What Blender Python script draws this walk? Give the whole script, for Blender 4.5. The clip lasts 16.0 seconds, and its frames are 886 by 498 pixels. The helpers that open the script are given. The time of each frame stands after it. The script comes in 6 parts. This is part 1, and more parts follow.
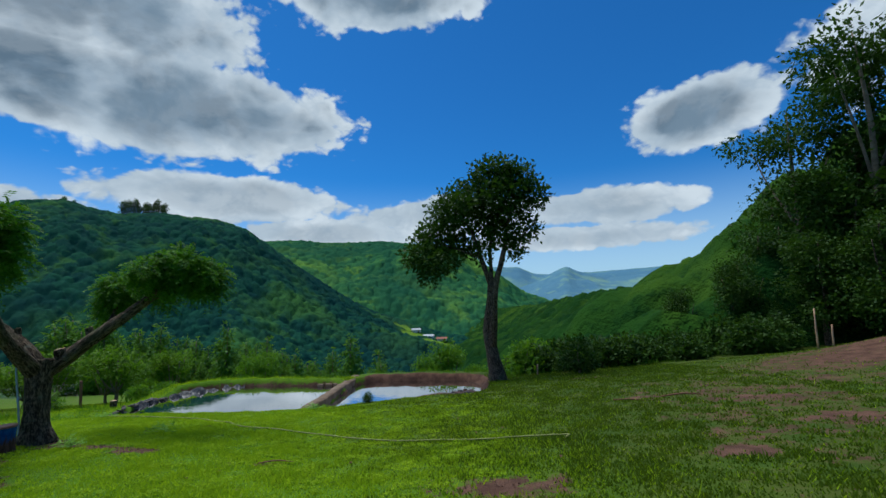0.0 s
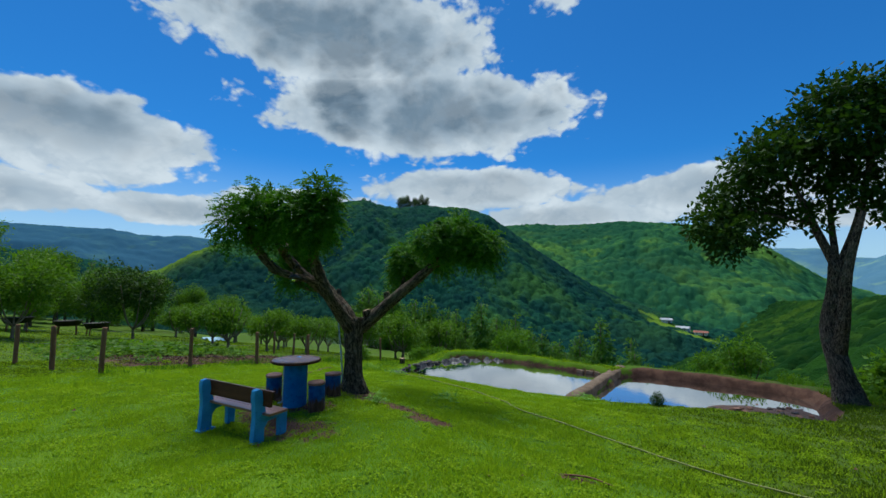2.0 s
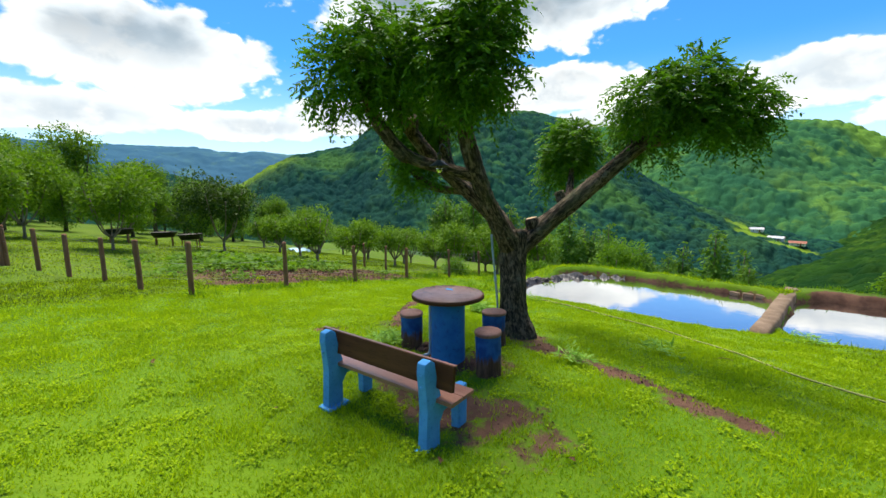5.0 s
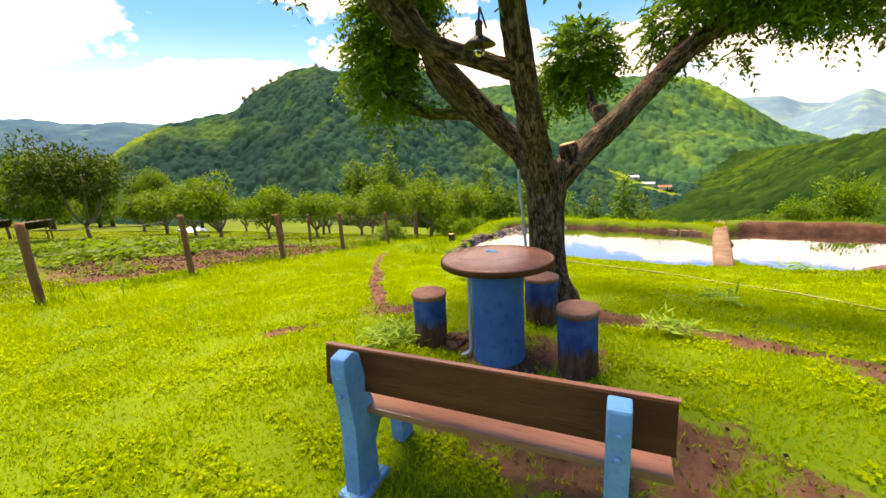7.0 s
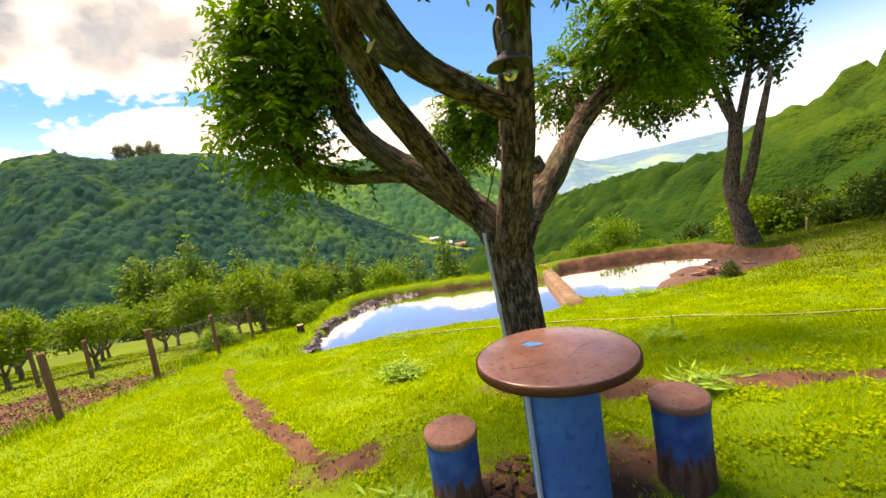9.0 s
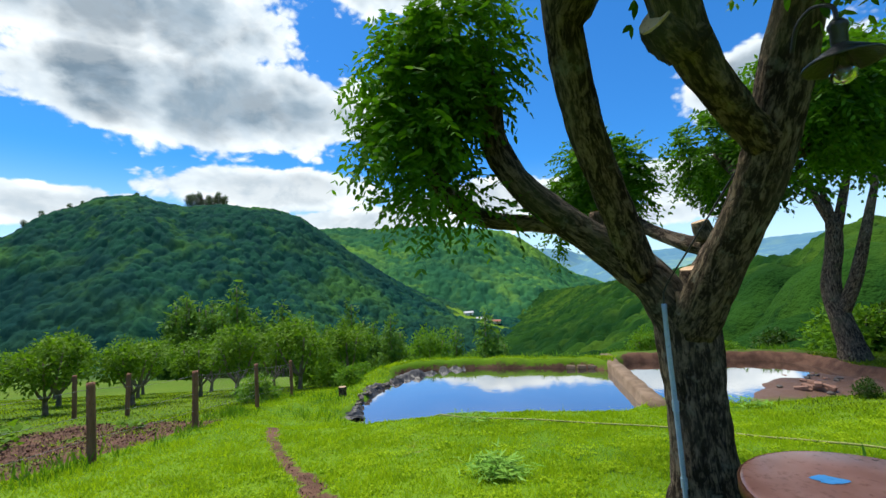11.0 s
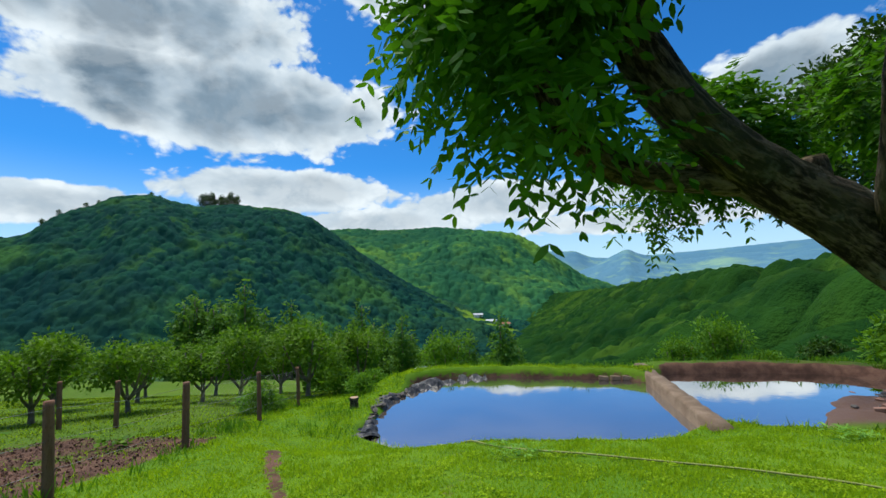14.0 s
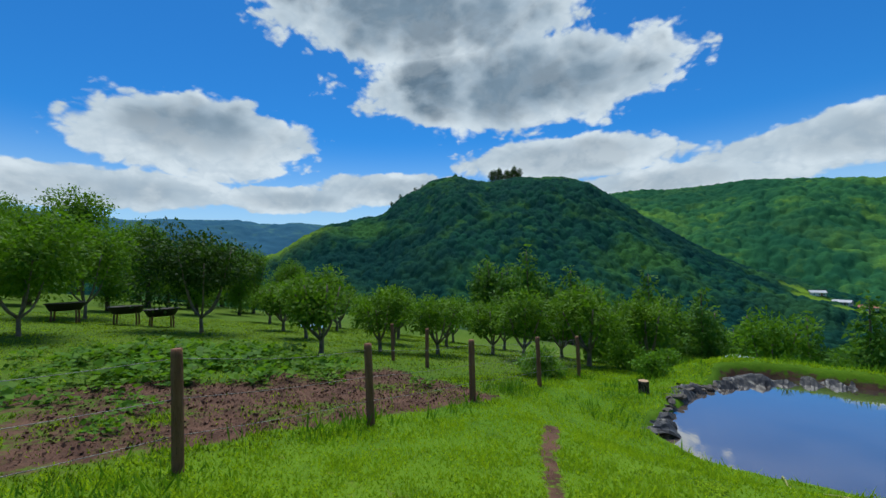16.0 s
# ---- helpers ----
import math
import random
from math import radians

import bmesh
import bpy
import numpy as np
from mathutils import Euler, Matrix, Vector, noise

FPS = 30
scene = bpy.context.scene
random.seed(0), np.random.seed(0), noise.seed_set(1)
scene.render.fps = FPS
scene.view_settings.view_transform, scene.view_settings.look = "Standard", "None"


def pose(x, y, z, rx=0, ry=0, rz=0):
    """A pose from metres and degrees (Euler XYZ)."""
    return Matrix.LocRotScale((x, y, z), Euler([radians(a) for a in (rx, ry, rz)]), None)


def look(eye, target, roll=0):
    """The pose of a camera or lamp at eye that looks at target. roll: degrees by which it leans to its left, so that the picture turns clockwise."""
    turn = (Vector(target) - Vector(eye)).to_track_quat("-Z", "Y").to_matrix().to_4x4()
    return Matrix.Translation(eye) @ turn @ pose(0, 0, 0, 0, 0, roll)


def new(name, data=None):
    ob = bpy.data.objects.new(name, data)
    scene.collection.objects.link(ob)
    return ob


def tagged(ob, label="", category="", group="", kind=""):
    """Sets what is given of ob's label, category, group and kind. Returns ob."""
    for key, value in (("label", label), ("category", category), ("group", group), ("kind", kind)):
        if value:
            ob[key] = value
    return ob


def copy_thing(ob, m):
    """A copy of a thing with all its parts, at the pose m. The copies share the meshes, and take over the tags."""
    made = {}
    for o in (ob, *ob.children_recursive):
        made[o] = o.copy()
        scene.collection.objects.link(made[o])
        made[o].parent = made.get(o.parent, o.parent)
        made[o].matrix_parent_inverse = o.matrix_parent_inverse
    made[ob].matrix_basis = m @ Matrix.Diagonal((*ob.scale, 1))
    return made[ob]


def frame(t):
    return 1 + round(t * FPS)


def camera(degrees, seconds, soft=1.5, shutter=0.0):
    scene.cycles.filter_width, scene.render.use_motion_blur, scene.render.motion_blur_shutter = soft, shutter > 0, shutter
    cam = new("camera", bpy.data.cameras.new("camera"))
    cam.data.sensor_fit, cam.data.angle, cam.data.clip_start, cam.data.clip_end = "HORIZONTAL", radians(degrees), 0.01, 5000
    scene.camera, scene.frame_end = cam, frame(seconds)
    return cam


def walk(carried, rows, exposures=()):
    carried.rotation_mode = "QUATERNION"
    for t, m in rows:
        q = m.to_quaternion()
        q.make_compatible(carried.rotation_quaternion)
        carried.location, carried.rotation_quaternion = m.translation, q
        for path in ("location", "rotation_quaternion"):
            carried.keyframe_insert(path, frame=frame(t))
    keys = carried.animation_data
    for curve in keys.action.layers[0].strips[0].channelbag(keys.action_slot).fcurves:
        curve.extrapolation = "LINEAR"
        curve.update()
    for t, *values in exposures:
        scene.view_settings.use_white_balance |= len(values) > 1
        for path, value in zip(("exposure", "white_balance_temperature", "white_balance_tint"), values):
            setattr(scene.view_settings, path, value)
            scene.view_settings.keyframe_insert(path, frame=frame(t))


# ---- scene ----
cam = camera(94.6, 16.0)
PATH = [
    (0, (0.271, 0.773, 2.217), (0.107, 2.752, 2.457), -1.6),
    (0.5, (-0.007, 1.0, 2.193), (-0.098, 2.984, 2.431), -1.5),
    (1, (-0.304, 1.474, 2.123), (-0.605, 3.439, 2.338), -0.5),
    (1.5, (-0.715, 1.786, 2.062), (-1.493, 3.62, 2.24), 0.1),
    (2, (-1.163, 2.06, 2.049), (-2.363, 3.651, 2.215), 0.6),
    (2.5, (-1.734, 2.325, 1.988), (-3.17, 3.71, 2.127), 0.6),
    (3, (-2.241, 2.554, 1.925), (-3.746, 3.869, 1.999), 0.0),
    (3.5, (-2.76, 2.764, 1.906), (-4.277, 4.068, 1.917), -0.0),
    (4, (-3.277, 2.846, 1.892), (-4.78, 4.164, 1.824), -0.2),
    (4.5, (-3.744, 2.967, 1.86), (-5.21, 4.316, 1.689), -0.5),
    (5, (-4.259, 3.106, 1.835), (-5.678, 4.489, 1.564), -0.3),
    (5.2, (-4.445, 3.161, 1.777), (-5.839, 4.564, 1.483), -0.1),
    (7.3, (-6.404, 3.746, 1.467), (-7.375, 5.431, 1.003), -4.3),
    (7.5, (-6.566, 3.803, 1.493), (-7.465, 5.527, 1.024), -5.0),
    (8, (-6.963, 3.895, 1.521), (-7.667, 5.682, 0.964), -7.9),
    (8.5, (-7.303, 4.051, 1.532), (-7.672, 5.972, 1.113), -9.3),
    (8.7, (-7.435, 4.117, 1.546), (-7.695, 6.073, 1.215), -9.9),
    (10.8, (-8.312, 4.577, 1.457), (-8.619, 6.544, 1.644), -3.6),
    (11, (-8.439, 4.655, 1.477), (-8.809, 6.613, 1.647), -2.7),
    (11.5, (-8.548, 4.745, 1.46), (-9.118, 6.658, 1.582), -1.5),
    (12, (-8.646, 4.828, 1.445), (-9.411, 6.674, 1.546), -1.7),
    (12.5, (-8.824, 5.027, 1.446), (-9.585, 6.875, 1.544), -2.1),
    (13, (-8.977, 5.249, 1.428), (-9.556, 7.159, 1.547), -2.3),
    (13.5, (-8.998, 5.432, 1.444), (-9.392, 7.387, 1.602), -2.1),
    (14, (-9.003, 5.709, 1.468), (-9.418, 7.658, 1.648), -2.1),
    (14.5, (-9.116, 6.003, 1.444), (-9.756, 7.887, 1.645), -1.9),
    (15, (-9.242, 6.256, 1.463), (-10.214, 7.992, 1.657), -1.5),
    (15.5, (-9.418, 6.501, 1.457), (-10.711, 8.022, 1.581), -0.9),
    (16, (-9.506, 6.606, 1.437), (-11.033, 7.896, 1.491), -1.2),
]
EXPOSURES = [(0.0, -0.25, 5900, 5), (1.2, -0.25, 5900, 5), (2.2, -0.18, 6000, 4), (3.5, 0.02, 6050, 5), (4.4, 0.36, 6350, 6), (5.2, 0.96, 7400, 12), (7.3, 1.38, 11000, 30), (8.7, 1.40, 11000, 30),
             (10.8, 0.62, 6800, 9), (12.0, 0.42, 6400, 7), (14.5, 0.06, 6250, 6), (15.5, -0.26, 5900, 6), (16.0, -0.12, 6050, 5)]
walk(cam, [(t, look(eye, target, roll)) for t, eye, target, roll in PATH], EXPOSURES)

# ---- world, sun ----
SUN_EL, SUN_AZ = 68.0, -58.0
sun_dir = Vector((math.sin(radians(SUN_AZ)) * math.cos(radians(SUN_EL)), math.cos(radians(SUN_AZ)) * math.cos(radians(SUN_EL)), math.sin(radians(SUN_EL))))
sun = new("sun", bpy.data.lights.new("sun", "SUN"))
sun.data.energy, sun.data.angle, sun.data.color = 4.2, radians(34.0), (1.0, 0.95, 0.86)
sun.matrix_world = look(sun_dir * 60, (0, 0, 0))


class Nodes:
    """Short hand for node trees."""

    def __init__(self, tree):
        self.t = tree
        tree.nodes.clear()

    def add(self, kind):
        return self.t.nodes.new(kind)

    def link(self, a, b):
        self.t.links.new(a, b)

    def put(self, sock, v):
        if isinstance(v, bpy.types.NodeSocket):
            self.link(v, sock)
        else:
            sock.default_value = v

    def math(self, op, a, b=0.0, c=None, clamp=False):
        n = self.add("ShaderNodeMath")
        n.operation, n.use_clamp = op, clamp
        self.put(n.inputs[0], a)
        self.put(n.inputs[1], b)
        if c is not None:
            self.put(n.inputs[2], c)
        return n.outputs[0]

    def noise(self, vec, scale, detail=4.0, rough=0.55, distort=0.0):
        n = self.add("ShaderNodeTexNoise")
        if vec is not None:
            self.link(vec, n.inputs["Vector"])
        n.inputs["Scale"].default_value, n.inputs["Detail"].default_value = scale, detail
        n.inputs["Roughness"].default_value, n.inputs["Distortion"].default_value = rough, distort
        return n.outputs["Fac"]

    def voronoi(self, vec, scale):
        n = self.add("ShaderNodeTexVoronoi")
        self.link(vec, n.inputs["Vector"])
        n.inputs["Scale"].default_value = scale
        return n

    def ramp(self, fac, stops):
        n = self.add("ShaderNodeValToRGB")
        self.put(n.inputs[0], fac)
        el = n.color_ramp.elements
        while len(el) < len(stops):
            el.new(0.5)
        for e, (p, col) in zip(el, stops):
            e.position, e.color = p, (*col, 1.0)
        return n.outputs[0]

    def mix(self, fac, a, b, how="MIX"):
        n = self.add("ShaderNodeMix")
        n.data_type, n.blend_type = "RGBA", how
        self.put(n.inputs[0], fac)
        for sock, v in ((n.inputs[6], a), (n.inputs[7], b)):
            self.put(sock, v if isinstance(v, bpy.types.NodeSocket) else (*v, 1.0))
        return n.outputs[2]

    def smooth(self, v, lo, hi, a=0.0, b=1.0):
        n = self.add("ShaderNodeMapRange")
        n.interpolation_type = "SMOOTHSTEP"
        self.put(n.inputs[0], v)
        for i, k in enumerate((lo, hi, a, b)):
            n.inputs[i + 1].default_value = k
        return n.outputs[0]

    def attr(self, name):
        n = self.add("ShaderNodeAttribute")
        n.attribute_name = name
        return n.outputs["Fac"]

    def coords(self, which="Object"):
        return self.add("ShaderNodeTexCoord").outputs[which]


def build_world():
    w = bpy.data.worlds.new("sky")
    scene.world = w
    w.use_nodes = True
    n = Nodes(w.node_tree)
    sky = n.add("ShaderNodeTexSky")
    sky.sky_type, sky.sun_disc = "NISHITA", False
    sky.sun_elevation, sky.sun_rotation = radians(SUN_EL), radians(SUN_AZ)
    sky.altitude, sky.air_density, sky.dust_density, sky.ozone_density = 400.0, 1.0, 0.35, 2.5
    gen = n.coords("Generated")
    sep = n.add("ShaderNodeSeparateXYZ")
    n.link(gen, sep.inputs[0])
    x, y, z = sep.outputs
    az = n.math("MULTIPLY", n.math("ARCTAN2", x, y), 57.2958)
    el = n.math("MULTIPLY", n.math("ARCSINE", z), 57.2958)
    # cumulus heaps: azimuth, elevation, half width, half height in degrees
    heaps = ((-52, 31.5, 24, 6.5), (-40, 22.8, 23, 6.2), (-80, 15.5, 13, 4.6), (-14, 39, 17, 5.0), (29, 20.5, 9, 4.2), (-33, 13.2, 13, 2.9),
             (-90, 8.4, 12, 2.2), (-70, 8.2, 8, 1.6), (-3, 11.5, 13, 2.6), (17, 11.5, 10, 2.4), (13, 7.5, 14, 1.6), (-56, 9.8, 10, 2.0), (-20, 9.0, 12, 1.8), (60, 24, 22, 8), (120, 30, 30, 9), (-150, 26, 35, 9), (20, 62, 30, 7))
    comb = n.add("ShaderNodeCombineXYZ")
    n.link(az, comb.inputs[0])
    n.link(n.math("MULTIPLY", el, 1.5), comb.inputs[1])
    big = n.noise(comb.outputs[0], 0.085, 8.0, 0.60, 0.35)
    fine = n.noise(comb.outputs[0], 0.32, 6.0, 0.62, 0.2)
    # rounded billows at three sizes, their lattice bent by soft noise
    wob = n.add("ShaderNodeTexNoise")
    n.link(comb.outputs[0], wob.inputs["Vector"])
    wob.inputs["Scale"].default_value, wob.inputs["Detail"].default_value = 0.22, 5.0
    bent = n.add("ShaderNodeVectorMath")
    bent.operation = "MULTIPLY_ADD"
    n.link(wob.outputs["Color"], bent.inputs[0])
    bent.inputs[1].default_value = (4.5, 4.5, 0.0)
    n.link(comb.outputs[0], bent.inputs[2])

    def billow(scale):
        v = n.voronoi(bent.outputs[0], scale)
        v.feature, v.voronoi_dimensions = "SMOOTH_F1", "2D"
        v.inputs["Smoothness"].default_value = 0.35
        return n.math("SUBTRACT", 0.40, v.outputs["Distance"])
    large, middle, small = billow(0.13), billow(0.34), billow(0.85)
    heads = n.math("ADD", n.math("MULTIPLY", middle, 0.62), n.math("MULTIPLY", small, 0.34))
    puff = n.math("ADD", n.math("ADD", n.math("MULTIPLY", n.math("SUBTRACT", big, 0.5), 1.7), n.math("MULTIPLY", n.math("SUBTRACT", fine, 0.5), 0.75)),
                  n.math("ADD", n.math("MULTIPLY", large, 0.8), heads))
    heap = None
    for ca, ce, wa, we in heaps:
        da = n.math("DIVIDE", n.math("SUBTRACT", az, ca), wa)
        de = n.math("DIVIDE", n.math("SUBTRACT", el, ce), we)
        d = n.math("SUBTRACT", 1.0, n.math("ADD", n.math("MULTIPLY", da, da), n.math("MULTIPLY", de, de)))
        heap = d if heap is None else n.math("MAXIMUM", heap, d)
    heap = n.math("MAXIMUM", heap, -1.5)
    band = n.math("MULTIPLY", n.smooth(el, 4.0, 9.0), n.smooth(el, 16.5, 10.0))
    dens = n.math("ADD", n.math("ADD", n.math("MULTIPLY", heap, 1.05), puff), n.math("ADD", n.math("MULTIPLY", band, 0.42), n.smooth(heap, 0.15, 0.6, 0.0, 0.5)))
    cover = n.smooth(dens, -0.12, 0.34)
    # sunlit tops, grey undersides: compare the cloud with itself a little higher up
    above = n.add("ShaderNodeCombineXYZ")
    n.link(az, above.inputs[0])
    n.link(n.math("ADD", n.math("MULTIPLY", el, 1.5), 3.2), above.inputs[1])
    fall = n.math("SUBTRACT", n.noise(above.outputs[0], 0.085, 8.0, 0.60, 0.35), big)
    under = n.smooth(fall, -0.07, 0.09)
    body = n.math("ADD", n.math("MULTIPLY", n.math("SUBTRACT", big, 0.5), 1.3), n.math("ADD", n.math("MULTIPLY", large, 0.55), n.math("MULTIPLY", middle, 0.25)))
    thick = n.smooth(n.math("ADD", n.math("MULTIPLY", heap, 0.95), body), 0.22, 0.88)
    thick = n.math("MULTIPLY", thick, n.smooth(n.math("ADD", fine, n.math("MULTIPLY", heap, 0.25)), 0.34, 0.60, 0.84, 1.0))
    high = n.smooth(el, 12.0, 19.0)
    thick = n.math("MULTIPLY", thick, n.math("ADD", 0.40, n.math("MULTIPLY", high, 0.60)))
    thick = n.math("MULTIPLY", thick, n.math("ADD", 0.74, n.math("MULTIPLY", under, 0.26)))
    tone = n.mix(thick, (0.94, 1.0, 1.05), (0.085, 0.150, 0.225))
    tone = n.mix(n.math("MULTIPLY", under, 0.26), tone, (0.42, 0.52, 0.62))
    tone = n.mix(n.math("MULTIPLY", n.smooth(big, 0.62, 0.40), 0.36), tone, (0.40, 0.52, 0.64))
    tone = n.mix(n.math("MULTIPLY", n.smooth(heads, 0.02, -0.30), 0.22), tone, (0.36, 0.47, 0.60))
    blue = n.mix(1.0, sky.outputs[0], (0.22, 0.74, 1.22), "MULTIPLY")
    blue = n.mix(n.math("MULTIPLY", n.smooth(el, 17.0, 1.0), 0.70), blue, (6.2, 7.8, 8.8))
    bg_sky, bg_cloud, out = n.add("ShaderNodeBackground"), n.add("ShaderNodeBackground"), n.add("ShaderNodeOutputWorld")
    n.link(blue, bg_sky.inputs[0])
    bg_sky.inputs[1].default_value = 0.105
    n.link(tone, bg_cloud.inputs[0])
    bg_cloud.inputs[1].default_value = 0.83
    mixer = n.add("ShaderNodeMixShader")
    n.link(cover, mixer.inputs[0])
    n.link(bg_sky.outputs[0], mixer.inputs[1])
    n.link(bg_cloud.outputs[0], mixer.inputs[2])
    n.link(mixer.outputs[0], out.inputs[0])


build_world()


# ---- materials ----
def material(name, build):
    m = bpy.data.materials.new(name)
    m.use_nodes = True
    n = Nodes(m.node_tree)
    out = n.add("ShaderNodeOutputMaterial")
    n.link(build(n), out.inputs[0])
    return m


def surface(n, color, rough=0.8, bump=None, strength=0.3, dist=0.02, metal=0.0, spec=0.3):
    p = n.add("ShaderNodeBsdfPrincipled")
    n.put(p.inputs["Base Color"], color if isinstance(color, bpy.types.NodeSocket) else (*color, 1.0))
    n.put(p.inputs["Roughness"], rough)
    p.inputs["Metallic"].default_value, p.inputs["Specular IOR Level"].default_value = metal, spec
    if bump is not None:
        b = n.add("ShaderNodeBump")
        b.inputs["Strength"].default_value, b.inputs["Distance"].default_value = strength, dist
        n.link(bump, b.inputs["Height"])
        n.link(b.outputs[0], p.inputs["Normal"])
    return p.outputs[0]


def mottled(name, a, b, c, scale, rough=0.8, fine=8.0, strength=0.4, dist=0.01, metal=0.0, spec=0.3, stretch=None):
    def build(n):
        v = n.coords()
        if stretch:
            mp = n.add("ShaderNodeMapping")
            n.link(v, mp.inputs[0])
            mp.inputs["Scale"].default_value = stretch
            v = mp.outputs[0]
        big, small = n.noise(v, scale, 5), n.noise(v, scale * fine, 4, 0.65)
        col = n.mix(n.smooth(big, 0.35, 0.65), a, b)
        col = n.mix(n.smooth(small, 0.52, 0.72), col, c)
        return surface(n, col, rough, small, strength, dist, metal, spec)
    return material(name, build)


def leaf_material(name, dark, light, glow, through_part=0.42, rough=0.62, glow_share=0.45):
    def build(n):
        geo = n.add("ShaderNodeNewGeometry")
        r = geo.outputs["Random Per Island"]
        v = n.coords()
        col = n.mix(r, dark, light)
        col = n.mix(n.math("MULTIPLY", n.smooth(n.noise(v, 1.1, 3), 0.42, 0.68), 0.7), col, light)
        p = surface(n, col, rough, spec=0.18)
        t = n.add("ShaderNodeBsdfTranslucent")
        n.link(n.mix(glow_share, col, glow), t.inputs[0])
        m = n.add("ShaderNodeMixShader")
        m.inputs[0].default_value = through_part
        n.link(p, m.inputs[1])
        n.link(t.outputs[0], m.inputs[2])
        return m.outputs[0]
    return material(name, build)


def ground_build(n):
    v = n.coords()
    big, mid, small = n.noise(v, 0.22, 4), n.noise(v, 1.6, 5, 0.6), n.noise(v, 26.0, 5, 0.7)
    grass = n.mix(n.smooth(big, 0.35, 0.65), (0.078, 0.172, 0.005), (0.126, 0.225, 0.007))
    grass = n.mix(n.math("MULTIPLY", n.smooth(mid, 0.5, 0.7), 0.6), grass, (0.048, 0.116, 0.005))
    grass = n.mix(n.math("MULTIPLY", n.smooth(small, 0.45, 0.7), 0.55), grass, (0.150, 0.235, 0.009))
    dry = n.math("MULTIPLY", n.smooth(n.noise(v, 2.7, 6, 0.7), 0.58, 0.72), n.smooth(n.noise(v, 0.5, 3), 0.45, 0.6))
    grass = n.mix(n.math("MULTIPLY", dry, 0.6), grass, (0.150, 0.110, 0.045))
    # sparse olive turf, its colour also darkened to stand in for shade
    grass = n.mix(n.math("MULTIPLY", n.attr("dull_shade"), 0.85), grass, n.mix(n.smooth(mid, 0.4, 0.6), (0.032, 0.058, 0.006), (0.064, 0.078, 0.013)))
    earth = n.mix(n.smooth(n.noise(v, 3.0, 5, 0.6), 0.35, 0.65), (0.075, 0.037, 0.024), (0.145, 0.076, 0.049))
    earth = n.mix(n.smooth(n.noise(v, 34.0, 4, 0.7), 0.55, 0.72), earth, (0.075, 0.042, 0.030))
    soil = n.math("ADD", n.attr("soil"), n.math("MULTIPLY", n.math("SUBTRACT", n.noise(v, 5.0, 8, 0.78), 0.5), 2.1))
    col = n.mix(n.smooth(soil, 0.36, 0.66), grass, earth)
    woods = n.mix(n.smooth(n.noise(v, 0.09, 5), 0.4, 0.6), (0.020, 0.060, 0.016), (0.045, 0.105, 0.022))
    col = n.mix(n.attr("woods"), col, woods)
    wet = n.attr("wet")
    col = n.mix(wet, col, (0.120, 0.068, 0.046))
    return surface(n, col, n.math("SUBTRACT", 0.9, n.math("MULTIPLY", wet, 0.35)), n.math("ADD", small, n.math("MULTIPLY", mid, 0.8)), 0.55, 0.04, spec=0.15)


M_GROUND = material("lawn_and_soil", ground_build)


def forest_build(lo, hi, pale, patch):
    def build(n):
        v = n.coords()
        crown = n.attr("crown")
        col = n.mix(crown, lo, hi)
        col = n.mix(n.math("MULTIPLY", n.smooth(n.noise(v, patch, 4, 0.6), 0.50, 0.64), 0.75), col, pale)
        col = n.mix(n.math("MULTIPLY", n.smooth(n.noise(v, patch * 5, 4, 0.65), 0.54, 0.66), 0.55), col, pale)
        # "pale" carries painted sunlight on the crests, and the real meadows
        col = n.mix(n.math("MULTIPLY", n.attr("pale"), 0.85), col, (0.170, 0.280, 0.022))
        # broad darker patches paint in cloud shadow on the hills
        col = n.mix(n.math("MULTIPLY", n.smooth(n.noise(v, patch * 0.55, 3, 0.5, 0.6), 0.50, 0.60), 0.70), col, lo)
        leafy = n.noise(v, 0.55, 4, 0.75)
        col = n.mix(n.math("MULTIPLY", n.smooth(leafy, 0.50, 0.70), 0.75), col, lo)
        return surface(n, col, 0.95, leafy, 0.7, 1.0, spec=0.03)
    return build


# bluish cast of the next two forests: distance haze put into their colour
M_FOREST = material("dark_forest", forest_build((0.005, 0.035, 0.033), (0.015, 0.076, 0.041), (0.052, 0.140, 0.028), 0.013))
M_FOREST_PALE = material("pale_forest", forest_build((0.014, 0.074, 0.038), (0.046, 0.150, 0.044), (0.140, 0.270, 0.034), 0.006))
M_FOREST_WARM = material("hillside_forest", forest_build((0.005, 0.028, 0.006), (0.021, 0.066, 0.008), (0.050, 0.105, 0.010), 0.022))
# blue base colours stand in for haze over the distant hills
M_FAR_HAZE_PALE = material("far_plateau_haze_blue", forest_build((0.085, 0.190, 0.270), (0.110, 0.225, 0.290), (0.250, 0.390, 0.230), 0.0022))
M_FAR_HAZE = material("far_ridge_haze_blue", forest_build((0.034, 0.105, 0.165), (0.050, 0.135, 0.190), (0.100, 0.210, 0.150), 0.003))


